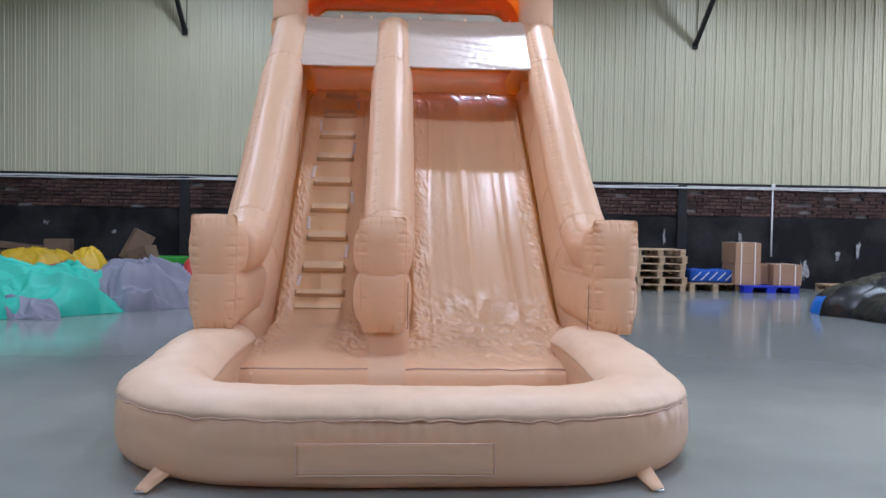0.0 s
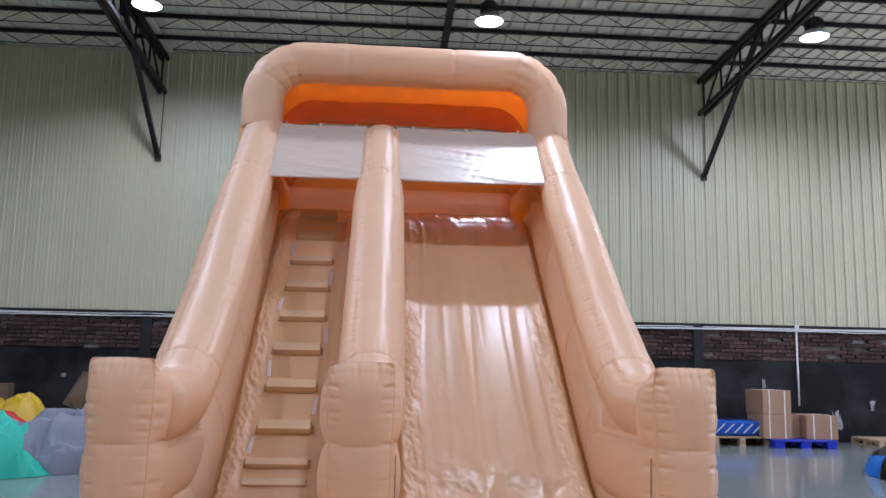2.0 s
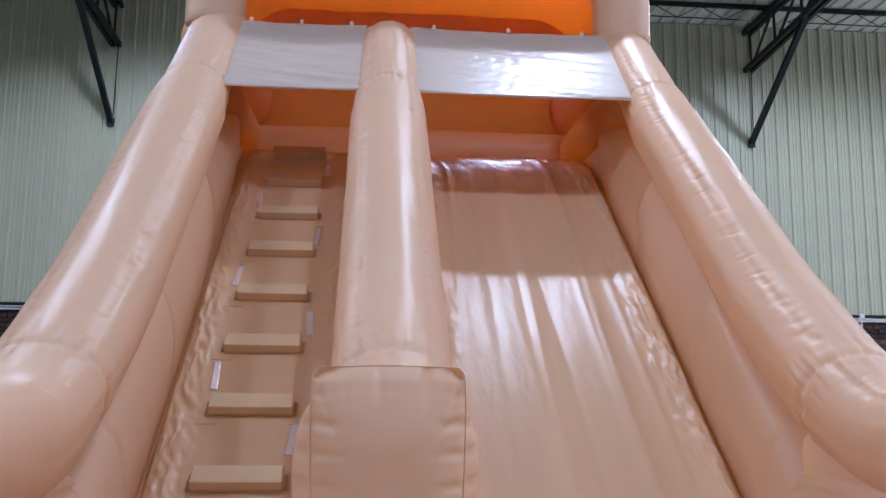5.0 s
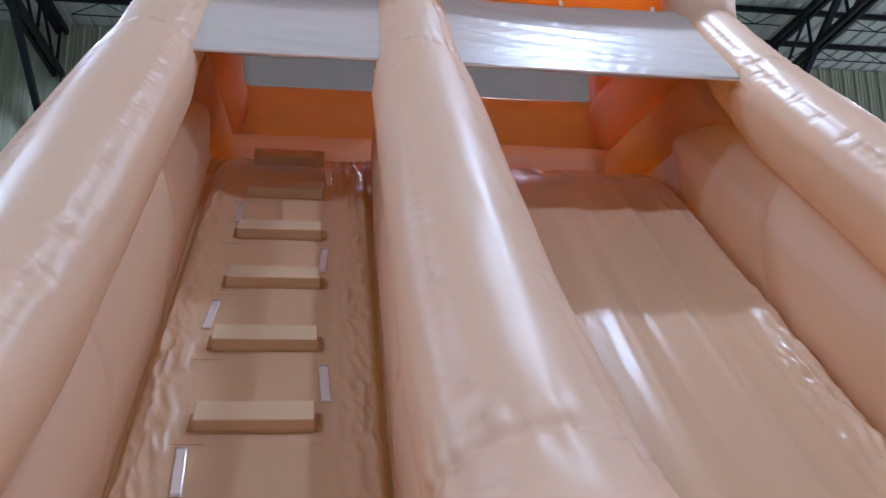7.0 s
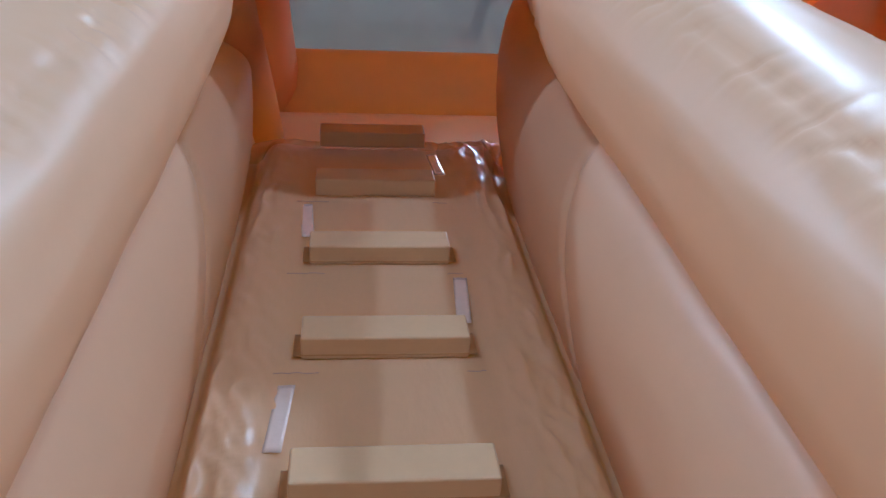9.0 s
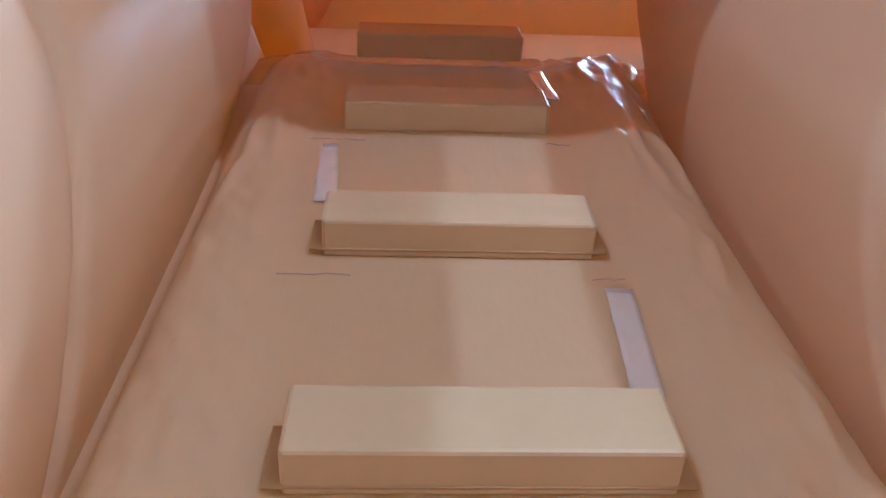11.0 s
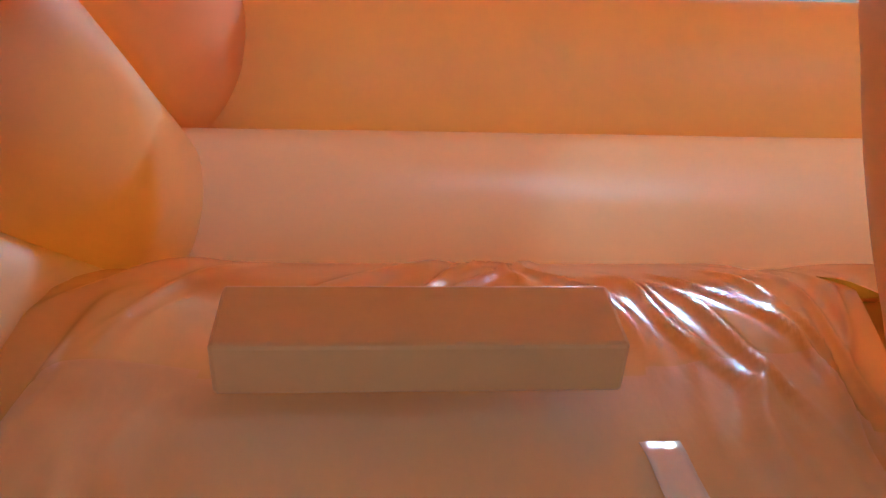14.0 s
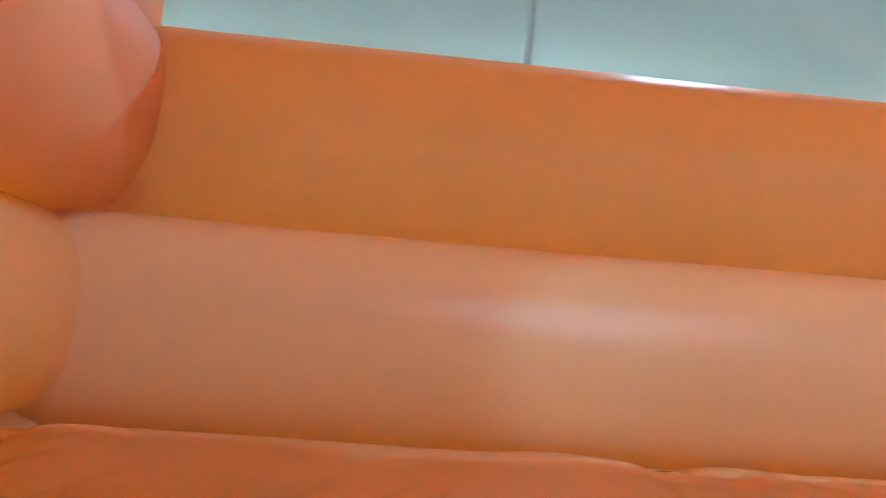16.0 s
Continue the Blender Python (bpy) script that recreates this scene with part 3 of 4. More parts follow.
def bed(name, xa, xb, mat, crease, edge, seed, tucks, label):
    n, m = 430, 240 if xb < 0 else 170
    rnd = random.Random(int(seed))
    folds = [(xa + (xb - xa) * (k + rnd.random()) / 13, rnd.uniform(-0.7, 0.9), rnd.uniform(0.011, 0.03), rnd.uniform(-0.02, 0.02)) for k in range(13)]
    top_folds = [(xa + (xb - xa) * (k + rnd.random()) / 14, rnd.uniform(-0.45, 0.45), rnd.uniform(0.004, 0.010), rnd.uniform(0.006, 0.014), 8.36) for k in range(14)]
    if xb < 0:
        top_folds = [(-1.03, 0.4, 0.010, 0.020, 8.40), (-0.96, 0.3, 0.005, 0.010, 8.36), (-0.79, 0.5, 0.010, 0.022, 8.38), (-0.715, 0.4, 0.009, 0.006, 8.38), (-0.675, 0.4, 0.009, 0.006, 8.38),
                     (-0.645, -0.25, 0.007, 0.008, 8.30), (-0.585, -0.3, 0.006, 0.007, 8.30), (-0.51, -0.35, 0.007, 0.006, 8.22), (-0.475, -0.4, 0.009, 0.007, 8.20), (-0.44, -0.35, 0.008, 0.006, 8.22),
                     (-0.405, -0.3, 0.010, 0.007, 8.24), (-0.365, -0.3, 0.008, 0.008, 8.26), (-0.335, 0.2, 0.007, 0.006, 8.32)]
    p, s = bed_line(n)
    tan = np.gradient(p, axis=0)
    tan /= np.linalg.norm(tan, axis=1)[:, None]
    P = np.zeros((m, n, 3))
    for i in range(m):
        u = i / (m - 1)
        u = 0.45 * u + 0.55 * (0.5 - 0.5 * math.cos(math.pi * u))
        x = xa + u * (xb - xa)
        side = min(u, 1 - u) * (xb - xa)
        for j in range(n):
            y, z = p[j]
            on = 1.0 if s[j] > 0.5 else s[j] / 0.5
            w = crease * 0.35 * fbm(x * 3.0 + seed, s[j] * 0.4, seed, 1.0, 2)
            for fx, amp, wide, drift in folds:
                dx = x - fx - drift * (s[j] - 2.5) - 0.012 * math.sin(s[j] * 2.3 + fx * 40)
                w += crease * amp * math.exp(-abs(dx / wide) ** 1.6) * (0.35 + 0.65 * math.sin(1.3 * s[j] + fx * 23) ** 2)
            w += 0.030 * max(0, 1 - abs(s[j] - 1.05) / 0.8) * (0.25 - abs(fbm(x * 4 + seed, s[j] * 3 + x, seed + 3, 1.0, 2)))
            if s[j] < 2.0:
                w += 0.034 * max(0, 1 - abs(s[j] - 0.85) / 0.85) * (0.30 - abs(fbm(x * 6.5 + 2 * s[j] + seed, s[j] * 6, seed + 6, 1.0, 3)))
            hand = 1 if u < 0.5 else 2
            low = min(1.0, max(0.0, s[j] - 0.9) / 0.4)
            tuck = tucks[hand - 1]
            for gx, ga, gw in ((0.040, 0.9, 0.010), (0.066, 1.0, 0.009), (0.098, 0.8, 0.012), (0.14, 0.6, 0.015)):
                slack = 0.6 * max(0.0, 0.1 + 1.5 * fbm(s[j] * 5.4 + hand * 7, gx * 90, seed, 1.0, 2))
                dx = side - tuck - gx - 0.034 * fbm(s[j] * 2.6 + gx * 60, hand * 3.0, seed, 1.0, 3)
                w += edge * ga * slack * math.exp(-abs(dx / gw) ** 1.5) * low
            w += low * (0.016 * math.exp(-((side - tuck - 0.08) / 0.06) ** 2) - 0.055 / (1 + math.exp((side - tuck - 0.014) / 0.006)))
            band = math.exp(-((side - tuck - 0.075) / 0.060) ** 2) * low * (1 - 0.8 * min(1.0, max(0.0, s[j] - 3.0) / 0.6))
            r1 = fbm(side * 16 + 5 * s[j] * (1 if hand == 1 else -1) + seed, s[j] * 9, seed + hand * 11, 1.0, 2)
            w += band * 0.020 * (0.28 - abs(r1))
            if s[j] > 3.9:
                w += 0.004 * fbm(x * 7 + seed, s[j] * 1.5, 8 + seed, 1.0, 3)
            back = min(1.0, max(0.0, (y - 8.05) / 0.3))
            w *= 1 - 0.85 * back
            w += back * (0.006 * math.exp(-((y - 8.73 - 0.03 * fbm(x * 4, 1, 5)) / 0.02) ** 2) + 0.007 * fbm(x * 3.5 + seed, y * 2, 3, 1.0, 2))
            flat = math.exp(-((x + 0.717) / 0.21) ** 6) if xb < 0 else 0.0
            w *= on * (1 - 0.92 * flat)
            if y > 7.9:
                for fx, slope, amp, wide, at in top_folds:
                    dx = x - fx - slope * (y - at) - 0.010 * math.sin(y * 19 + fx * 50)
                    w += amp * math.exp(-abs(dx / wide) ** 1.5) * math.exp(-((y - at) / 0.15) ** 4)
            inner = xb if xb < 0 else xa
            px = x + back * (-0.2 - inner) * (u if xb < 0 else 1 - u)
            P[i, j] = (px, y - tan[j, 1] * w, z + tan[j, 0] * w)
    ob = grid(name, P, mat, slide, label)
    at = int(np.argmin(np.abs(p[:, 0] - 4.66) + 5 * (p[:, 1] > 0.3)))
    tube("front_hem", [tuple(P[i, at] + np.array([0, -0.004, 0.002])) for i in range(2, m - 2, 6)], 0.0045, seam_thread, ob, n=120, ring=6, side=(0, 0, 1), ends=(False, False), wrinkle=0)
    # faces at the top take the copy coloured for the orange light there
    ob.data.materials.append(vinyl_gloss_glow)
    for f in ob.data.polygons:
        f.material_index = 1 if f.center.y > 8.14 else 0
    return ob


bed("ladder_bed", -1.10, -0.31, vinyl_slick, 0.005, 0.022, 2.0, (0.049, 0.053), "wrinkled peach sheet under the climbing steps")
bed("slide_bed", -0.09, 1.10, vinyl_slick, 0.013, 0.022, 6.0, (0.043, 0.023), "glossy creased peach sliding sheet")
# platform behind the walls, one loose sheet across the whole width
P = np.zeros((110, 40, 3))
for i in range(110):
    x = -1.12 + 2.24 * i / 109
    for j in range(40):
        v = j / 39
        y = 8.2 + 0.78 * v
        w = 0.008 * fbm(x * 3, y * 2.5, 3, 1.0, 2) + 0.006 * math.exp(-((y - 8.73 - 0.03 * fbm(x * 4, 1, 5)) / 0.02) ** 2)
        P[i, j] = (x, y, 2.30 + 0.19 * min(1, v / 0.45) ** 0.7 + w * min(1, v * 2.2) - (0.03 * max(0, v - 0.85) / 0.15))
grid("platform_sheet", P, vinyl_gloss_glow, slide, "loose glossy sheet over the top platform")
# the sheet and block under the middle wall
p, s = bed_line(190)
P = np.array([[(x, y + 0.015, z + 0.004 * fbm(x * 8, y * 5, 1)) for (y, z), d in zip(p, s) if d < 1.0] for x in np.linspace(-0.345, -0.06, 14)])
grid("wall_base_sheet", P, vinyl, slide)
bm = bmesh.new()
add_box(bm, (-0.2, 5.45, 0.24), (0.27, 1.1, 0.44), bevel=0.06, seg=4)
part("wall_base", bm, vinyl, slide, smooth=True)

# ---- climbing steps ----
STEP_X0, STEP_X1 = -0.872, -0.562
step_y = [8.087, 7.831, 7.553, 7.285, 7.01, 6.735, 6.46, 6.185, 5.978, 5.866]


def on_lane(y, off=0.0, along=0.0):
    z = lane_z(y)
    if y > 8.05:
        z = 2.385
    return np.array([0, y, z]) + UP * along + OUT * off


for k, y in enumerate(step_y):
    h, d = (0.047, 0.078) if k < 8 else (0.04, 0.05)
    xa, xb = (STEP_X0, STEP_X1) if k < 8 else (STEP_X0 - 0.03, STEP_X1 + 0.01)
    # foam block with crisp, slightly rounded edges, lying across the lane
    bm = bmesh.new()
    turn = Matrix((Vector((1, 0, 0)), Vector(UP), Vector(OUT))).transposed()
    mid = Vector(on_lane(y, h / 2, d / 2 - 0.006)) + Vector(((xa + xb) / 2, 0, 0))
    add_box(bm, mid, (xb - xa, d, h), turn, 0.004, 2)
    block = part("climbing_step", bm, step_vinyl, slide, "tan foam climbing step")
    if k >= 2:
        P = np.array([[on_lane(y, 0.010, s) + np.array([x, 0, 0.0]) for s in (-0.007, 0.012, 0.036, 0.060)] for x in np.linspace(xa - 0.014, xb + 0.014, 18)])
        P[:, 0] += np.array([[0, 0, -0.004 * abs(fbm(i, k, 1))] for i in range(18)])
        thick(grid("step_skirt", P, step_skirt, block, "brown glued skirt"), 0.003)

# seams, slits and clear tapes on the ladder sheet
rnd = random.Random(11)
clear_tape = material("clear_repair_tape", (0.82, 0.66, 0.57), 0.10, spots=0.05, bump=0.25, bump_scale=18, bump_dist=0.01, coat=0.6)
for k, y in enumerate(step_y[1:8], 1):
    for x0, x1, s in ((STEP_X0 - 0.045, STEP_X0 + 0.035, -0.055), (STEP_X1 - 0.01, STEP_X1 + 0.025, -0.057)):
        pts = [on_lane(y, 0.006 + 0.002 * rnd.random(), s + 0.001 * rnd.uniform(-1, 1)) + np.array([x, 0, 0]) for x in np.linspace(x0, x1, 7)]
        bm = bmesh.new()
        for p, q in zip(pts, pts[1:]):
            add_rod(bm, p, q, 0.0007, 5)
        part("stitch_slit", bm, seam_thread, slide, "dark stitched slit")


def tape(x, y, w, length, seed):
    P = np.zeros((6, 14, 3))
    for i in range(6):
        for j in range(14):
            v = j / 13
            lift = 0.004 + 0.003 * abs(fbm(v * 3 + seed, i * 0.15, seed, 1.0, 2))
            P[i, j] = on_lane(y, lift, -v * length) + np.array([x + (i / 5 - 0.5) * w + 0.012 * v * (1 if seed % 2 else -1), 0, 0])
    return thick(grid("repair_tape", P, clear_tape, slide, "shiny strip of clear repair tape"), 0.0006)


for seed, (x, y, length) in enumerate(((-0.892, 7.78, 0.18), (-0.892, 7.219, 0.17), (-0.89, 6.689, 0.17), (-0.895, 6.16, 0.14),
                                      (-0.548, 8.045, 0.15), (-0.546, 7.50, 0.18), (-0.543, 6.954, 0.17), (-0.546, 6.424, 0.16), (-0.54, 5.99, 0.1))):
    tape(x, y, 0.030, length, seed + 1.0)

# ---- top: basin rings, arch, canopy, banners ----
# basin tubes are the common vinyl; their deeper orange stands for inside glow
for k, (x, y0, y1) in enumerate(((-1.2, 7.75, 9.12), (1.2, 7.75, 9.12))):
    tube("basin_side_tube", [(x, y0 - 0.1, 2.69), (x, 8.4, 2.69), (x, y1, 2.69)], 0.158, vinyl_thin_glow, slide, n=50, side=(1, 0, 0), power=2.3, seed=20 + k, ends=(False, False))
    tube("basin_upper_side_tube", [(x, y0 + 0.15, 3.03), (x, 8.5, 3.03), (x, y1, 3.03)], 0.20, vinyl_thin_glow, slide, n=50, side=(1, 0, 0), power=2.3, seed=30 + k, ends=(False, False))
tube("basin_back_tube", [(-1.38, 9.03, 2.68), (0, 9.03, 2.68), (1.38, 9.03, 2.68)], 0.17, vinyl_thin_glow, slide, n=70, side=(0, 1, 0), power=2.3, seed=40, ends=(False, False))
tube("basin_upper_back_tube", [(-1.38, 9.20, 3.005), (0, 9.20, 3.005), (1.38, 9.20, 3.005)], 0.205, vinyl_thin_glow, slide, n=70, side=(0, 1, 0), power=2.3, seed=41, ends=(False, False))
# body under the basin
for x in (-1.22, 1.22):
    bm = bmesh.new()
    add_box(bm, (x, 8.56, 1.285), (0.26, 1.2, 2.53), bevel=0.08, seg=4)
    part("rear_chamber", bm, vinyl, slide, smooth=True)
bm = bmesh.new()
add_box(bm, (0, 9.06, 1.26), (2.6, 0.24, 2.48), bevel=0.1, seg=4)
part("rear_wall", bm, vinyl, slide, smooth=True)


def arch_path(y, w, z0, z1, r):
    pts = [(-w, y, z0), (-w, y, (z0 + z1 - r) / 2)]
    for a in np.linspace(180, 90, 7):
        pts.append((-w + r + r * math.cos(radians(a)), y, z1 - r + r * math.sin(radians(a))))
    pts += [(-w / 3, y, z1), (w / 3, y, z1)]
    for a in np.linspace(90, 0, 7):
        pts.append((w - r + r * math.cos(radians(a)), y, z1 - r + r * math.sin(radians(a))))
    return pts + [(w, y, (z0 + z1 - r) / 2), (w, y, z0)]


tube("front_arch", arch_path(7.93, 1.215, 3.10, 3.70, 0.36), 0.172, vinyl, slide, "rounded arch tube over the top", n=170, ring=52, side=(0, 1, 0),
     pinches=(0.0, 0.13, 0.17, 0.21, 0.35, 0.62, 0.79, 0.83, 0.87, 1.0), ends=(False, False), wrinkle=0.005, seed=50)
tube("rear_arch", arch_path(9.12, 1.215, 3.0, 3.70, 0.30), 0.16, vinyl_thin_glow, slide, n=120, ring=36, side=(0, 1, 0), pinches=(0.2, 0.8), ends=(False, False), seed=53)


def outline(w, z0, z1, r, n):
    p, _ = smooth_path([(x, 0, z) for x, _, z in arch_path(0, w, z0, z1, r)], n)
    return p


# canopy roof and cheeks: one sheet from arch to arch
prof = outline(1.20, 2.95, 3.72, 0.33, 90)
P = np.zeros((24, 90, 3))
for i in range(24):
    v = i / 23
    for j in range(90):
        sag = 0.02 * math.sin(math.pi * v) + 0.012 * fbm(j * 0.12, v * 3, 4, 1.0)
        P[i, j] = (prof[j, 0] * (1 - sag * 0.3), 7.95 + v * 1.18, prof[j, 2] - sag)
thick(grid("canopy", P, vinyl_roof, slide, "thin peach canopy glowing orange where light comes through"), 0.004)

# back panel with a wide rounded window
win = outline(1.09, 3.12, 3.52, 0.20, 60)
out = outline(1.19, 3.0, 3.70, 0.30, 60)
P = np.zeros((6, 60, 3))
for i in range(6):
    v = i / 5
    P[i] = win * (1 - v) + out * v
    P[i, :, 1] = 9.12 + 0.02 * math.sin(math.pi * v)
thick(grid("back_panel", P, vinyl_thin_glow, slide, "rear panel round a wide window opening"), 0.004)


# fine netting across the window
net = bpy.data.materials.new("fine_grey_netting")
net.use_nodes = True
nn, nl = net.node_tree.nodes, net.node_tree.links
weave = nn.new("ShaderNodeTexNoise")
weave.inputs["Scale"].default_value = 6.0
weave_range = nn.new("ShaderNodeMapRange")
weave_range.inputs[3].default_value, weave_range.inputs[4].default_value = 0.50, 0.62
hole, cloth, thread, both = nn.new("ShaderNodeBsdfTransparent"), nn.new("ShaderNodeMixShader"), nn.new("ShaderNodeBsdfTranslucent"), nn.new("ShaderNodeMixShader")
nn["Principled BSDF"].inputs["Base Color"].default_value = (0.62, 0.62, 0.60, 1)
nn["Principled BSDF"].inputs["Roughness"].default_value = 0.7
thread.inputs[0].default_value = (0.7, 0.7, 0.68, 1)
coord = nn.new("ShaderNodeTexCoord")
nl.new(coord.outputs["Object"], weave.inputs["Vector"])
nl.new(weave.outputs[0], weave_range.inputs[0])
both.inputs[0].default_value = 0.5
nl.new(nn["Principled BSDF"].outputs[0], both.inputs[1]), nl.new(thread.outputs[0], both.inputs[2])
nl.new(weave_range.outputs[0], cloth.inputs[0])
nl.new(both.outputs[0], cloth.inputs[1]), nl.new(hole.outputs[0], cloth.inputs[2])
nl.new(cloth.outputs[0], nn["Material Output"].inputs[0])
P = np.array([[(x, 9.14, z + 0.03 * (1 - (x / 1.1) ** 2)) for z in (3.10, 3.30, 3.53)] for x in np.linspace(-1.1, 1.1, 12)])
grid("window_netting", P, net, slide, "fine pale netting over the rear window")


def banner(xa, xb, seed):
    P = np.zeros((110, 44, 3))
    for i in range(110):
        u = i / 109
        x = xa + u * (xb - xa)
        for j in range(44):
            v = j / 43
            y = 7.36 + v * 0.50
            z = 2.585 + v * 0.555
            w = 0.012 * abs(fbm(x * 1.3 + z * 5 + seed, z * 16 + x * 2.2, seed, 1.0, 3)) * (0.35 + math.sin(math.pi * u)) - 0.012 * math.sin(math.pi * u)
            P[i, j] = (x, y - w * 0.7, z + w * 0.7 - 0.01 * math.sin(math.pi * u) * (1 - v))
    ob = thick(grid("banner_panel", P, banner_cloth, slide, "pale wrinkled cloth panel tied across the opening"), 0.003)
    bm = bmesh.new()
    add_box(bm, ((xa + xb) / 2, 7.362, 2.578), (xb - xa, 0.006, 0.008))
    part("hem", bm, seam_thread, ob)
    for u in (0.12, 0.5, 0.88):
        bm = bmesh.new()
        x = xa + u * (xb - xa)
        add_box(bm, (x, 7.862, 3.145), (0.022, 0.012, 0.03), bevel=0.003)
        part("tie_tab", bm, vinyl_cover, ob)
    return ob


banner(-1.09, -0.33, 1.0)
banner(-0.08, 1.09, 5.0)


# ---- splash pool ----
def pool_line(n, cx=-0.09, w=1.215, yf=3.315, yb=5.05, r=0.62):
    pts = [(cx - w + 0.04, yb, 0), (cx - w, (yb + yf + r) / 2, 0)]
    for a in np.linspace(180, 270, 8):
        pts.append((cx - w + r + r * math.cos(radians(a)), yf + r + r * math.sin(radians(a)), 0))
    pts += [(cx - 0.25, yf - 0.01, 0), (cx + 0.25, yf - 0.01, 0)]
    for a in np.linspace(270, 360, 8):
        pts.append((cx + w - r + r * math.cos(radians(a)), yf + r + r * math.sin(radians(a)), 0))
    pts += [(cx + w, (yb + yf + r) / 2, 0), (cx + w - 0.04, yb, 0)]
    return smooth_path(pts, n)


def pool_skin(n, angles, grow, wr, seed):
    p, s = pool_line(n)
    tan = np.gradient(p, axis=0)
    tan /= np.linalg.norm(tan, axis=1)[:, None]
    P = np.zeros((n, len(angles), 3))
    for i in range(n):
        lift = 1 + 0.16 * min(1.0, max(0.0, (p[i, 1] - 4.0) / 0.8))
        outward = np.array([-tan[i, 1], tan[i, 0], 0]) * -1
        for j, a in enumerate(angles):
            ca, sa = math.cos(a), math.sin(a)
            e = 2.9 if sa > 0 else 4.2
            q = (abs(ca) ** e + abs(sa) ** e) ** (-1 / e)
            w = grow + wr * fbm(s[i] * 2.2 + seed, a * 0.8, seed, 1.0, 3)
            w += wr * 1.6 * fbm(s[i] * 9, a * 1.2, seed + 5, 1.0, 2) * math.exp(-((a - 0.35) / 0.40) ** 2)
            if a < 1.2:
                w += 1.8 * (0.006 * fbm(s[i] * 15, a * 0.6, 4.0, 1.0, 2) * math.exp(-((a - 0.50) / 0.22) ** 2))
            P[i, j] = p[i] + outward * (0.225 * q * ca + w * ca) + np.array([0, 0, lift * (0.197 + 0.193 * q * sa + w * sa)])
    return P


angles = [2 * math.pi * k / 48 for k in range(48)]
pool = grid("pool_wall", pool_skin(460, angles, 0.0, 0.004, 1.0), vinyl, slide, "fat round-cornered inflated pool rim", wrap_v=True, cap=True)
cover_angles = [0.60 + 2.0 * k / 30 for k in range(31)]
P = pool_skin(460, cover_angles, 0.014, 0.009, 7.0)
for i in range(460):
    P[i, 0] += np.array([0, 0, -0.012 * fbm(i * 0.13, 3, 1) - 0.008])
cover = thick(grid("pool_cover", P, vinyl_cover, slide, "loose matte cover sewn over the pool rim"), 0.006)
hem = [P[i, 0] + np.array([0, 0, -0.004]) for i in range(0, 460, 3)]
tube("cover_hem", hem, 0.0055, seam_thread, cover, n=300, ring=6, side=(0, 0, 1), ends=(False, False), wrinkle=0)
bm = bmesh.new()
add_box(bm, (-0.085, 4.15, 0.03), (2.2, 1.75, 0.03), bevel=0.01)
part("pool_floor", bm, vinyl_slick, slide)
# rectangular pocket on the front
P = np.zeros((40, 12, 3))
for i in range(40):
    for j in range(12):
        x, v = -0.56 + 0.83 * i / 39, j / 11
        z = 0.088 + 0.135 * v
        a = (z - 0.197) / 0.193
        y = 3.305 - 0.225 * (1 - abs(a) ** 4.2) ** (1 / 4.2) - 0.012 - 0.006 * fbm(x * 3, z * 6, 2)
        P[i, j] = (x, y, z)
pocket = thick(grid("label_pocket", P, vinyl, slide, "plain rectangular pocket sewn on the pool front"), 0.003)
edge = [P[i, 0] for i in range(40)] + [P[39, j] for j in range(1, 12)] + [P[i, 11] for i in range(38, -1, -1)] + [P[0, j] for j in range(10, 0, -1)]
bm = bmesh.new()
for a, b in zip(edge, edge[1:] + edge[:1]):
    add_rod(bm, a + np.array([0, -0.003, 0]), b + np.array([0, -0.003, 0]), 0.0028, 6)
part("pocket_welt", bm, vinyl_cover, pocket)
bm = bmesh.new()
for i in range(0, 39):
    add_rod(bm, P[i, 2] + np.array([0, -0.003, 0]), P[i + 1, 2] + np.array([0, -0.003, 0]), 0.0012, 5)
part("pocket_stitch", bm, seam_thread, pocket)

# anchor straps with steel rings
for sx, x, x2 in ((-1, -1.13, -1.20), (1, 0.94, 0.985)):
    P = np.array([[(x - sx * 0.06 * (1 - v) + (x2 - x) * v - sx * 0.03 * v, 3.30 - 0.20 * v, 0.06 * (1 - v) + 0.012), (x + sx * 0.05 * (1 - v) + (x2 - x) * v + sx * 0.03 * v, 3.27 - 0.13 * v, 0.06 * (1 - v) + 0.012)] for v in np.linspace(0, 1, 8)])
    strap = thick(grid("anchor_strap", P, vinyl, slide, "triangular peach anchor tab"), 0.006)
    bm = bmesh.new()
    ring = [(x2 + 0.022 * math.cos(a), 3.125 + 0.022 * math.sin(a)) for a in np.linspace(0, 2 * math.pi, 15)]
    for a, b in zip(ring, ring[1:]):
        add_rod(bm, (*a, 0.012), (*b, 0.012), 0.004, 6)
    part("anchor_ring", bm, steel, strap, "steel ring")


# ---- things along the hall ----
wood_plank = material("raw_pallet_wood", (0.42, 0.29, 0.17), 0.7, spots=0.25, scale=6, grain=0.15, grain_scale=25, bump=0.3, bump_scale=40, stretch=(0.3, 2, 2), per_object=0.15)
card = material("brown_cardboard", (0.33, 0.19, 0.11), 0.75, spots=0.10, scale=3, grain=0.05, bump=0.08, per_object=0.08)
card_old = material("worn_cardboard", (0.15, 0.095, 0.058), 0.8, spots=0.3, scale=4, grain=0.1, bump=0.15)
strap_white = material("white_packing_strap", (0.72, 0.68, 0.60), 0.4, bump=0.0)
blue_plastic = material("blue_plastic", (0.012, 0.03, 0.42), 0.35, spots=0.15, bump=0.05)
blue_film = material("blue_film_wrap", (0.02, 0.09, 0.42), 0.22, spots=0.35, scale=9, bump=0.5, bump_scale=16)
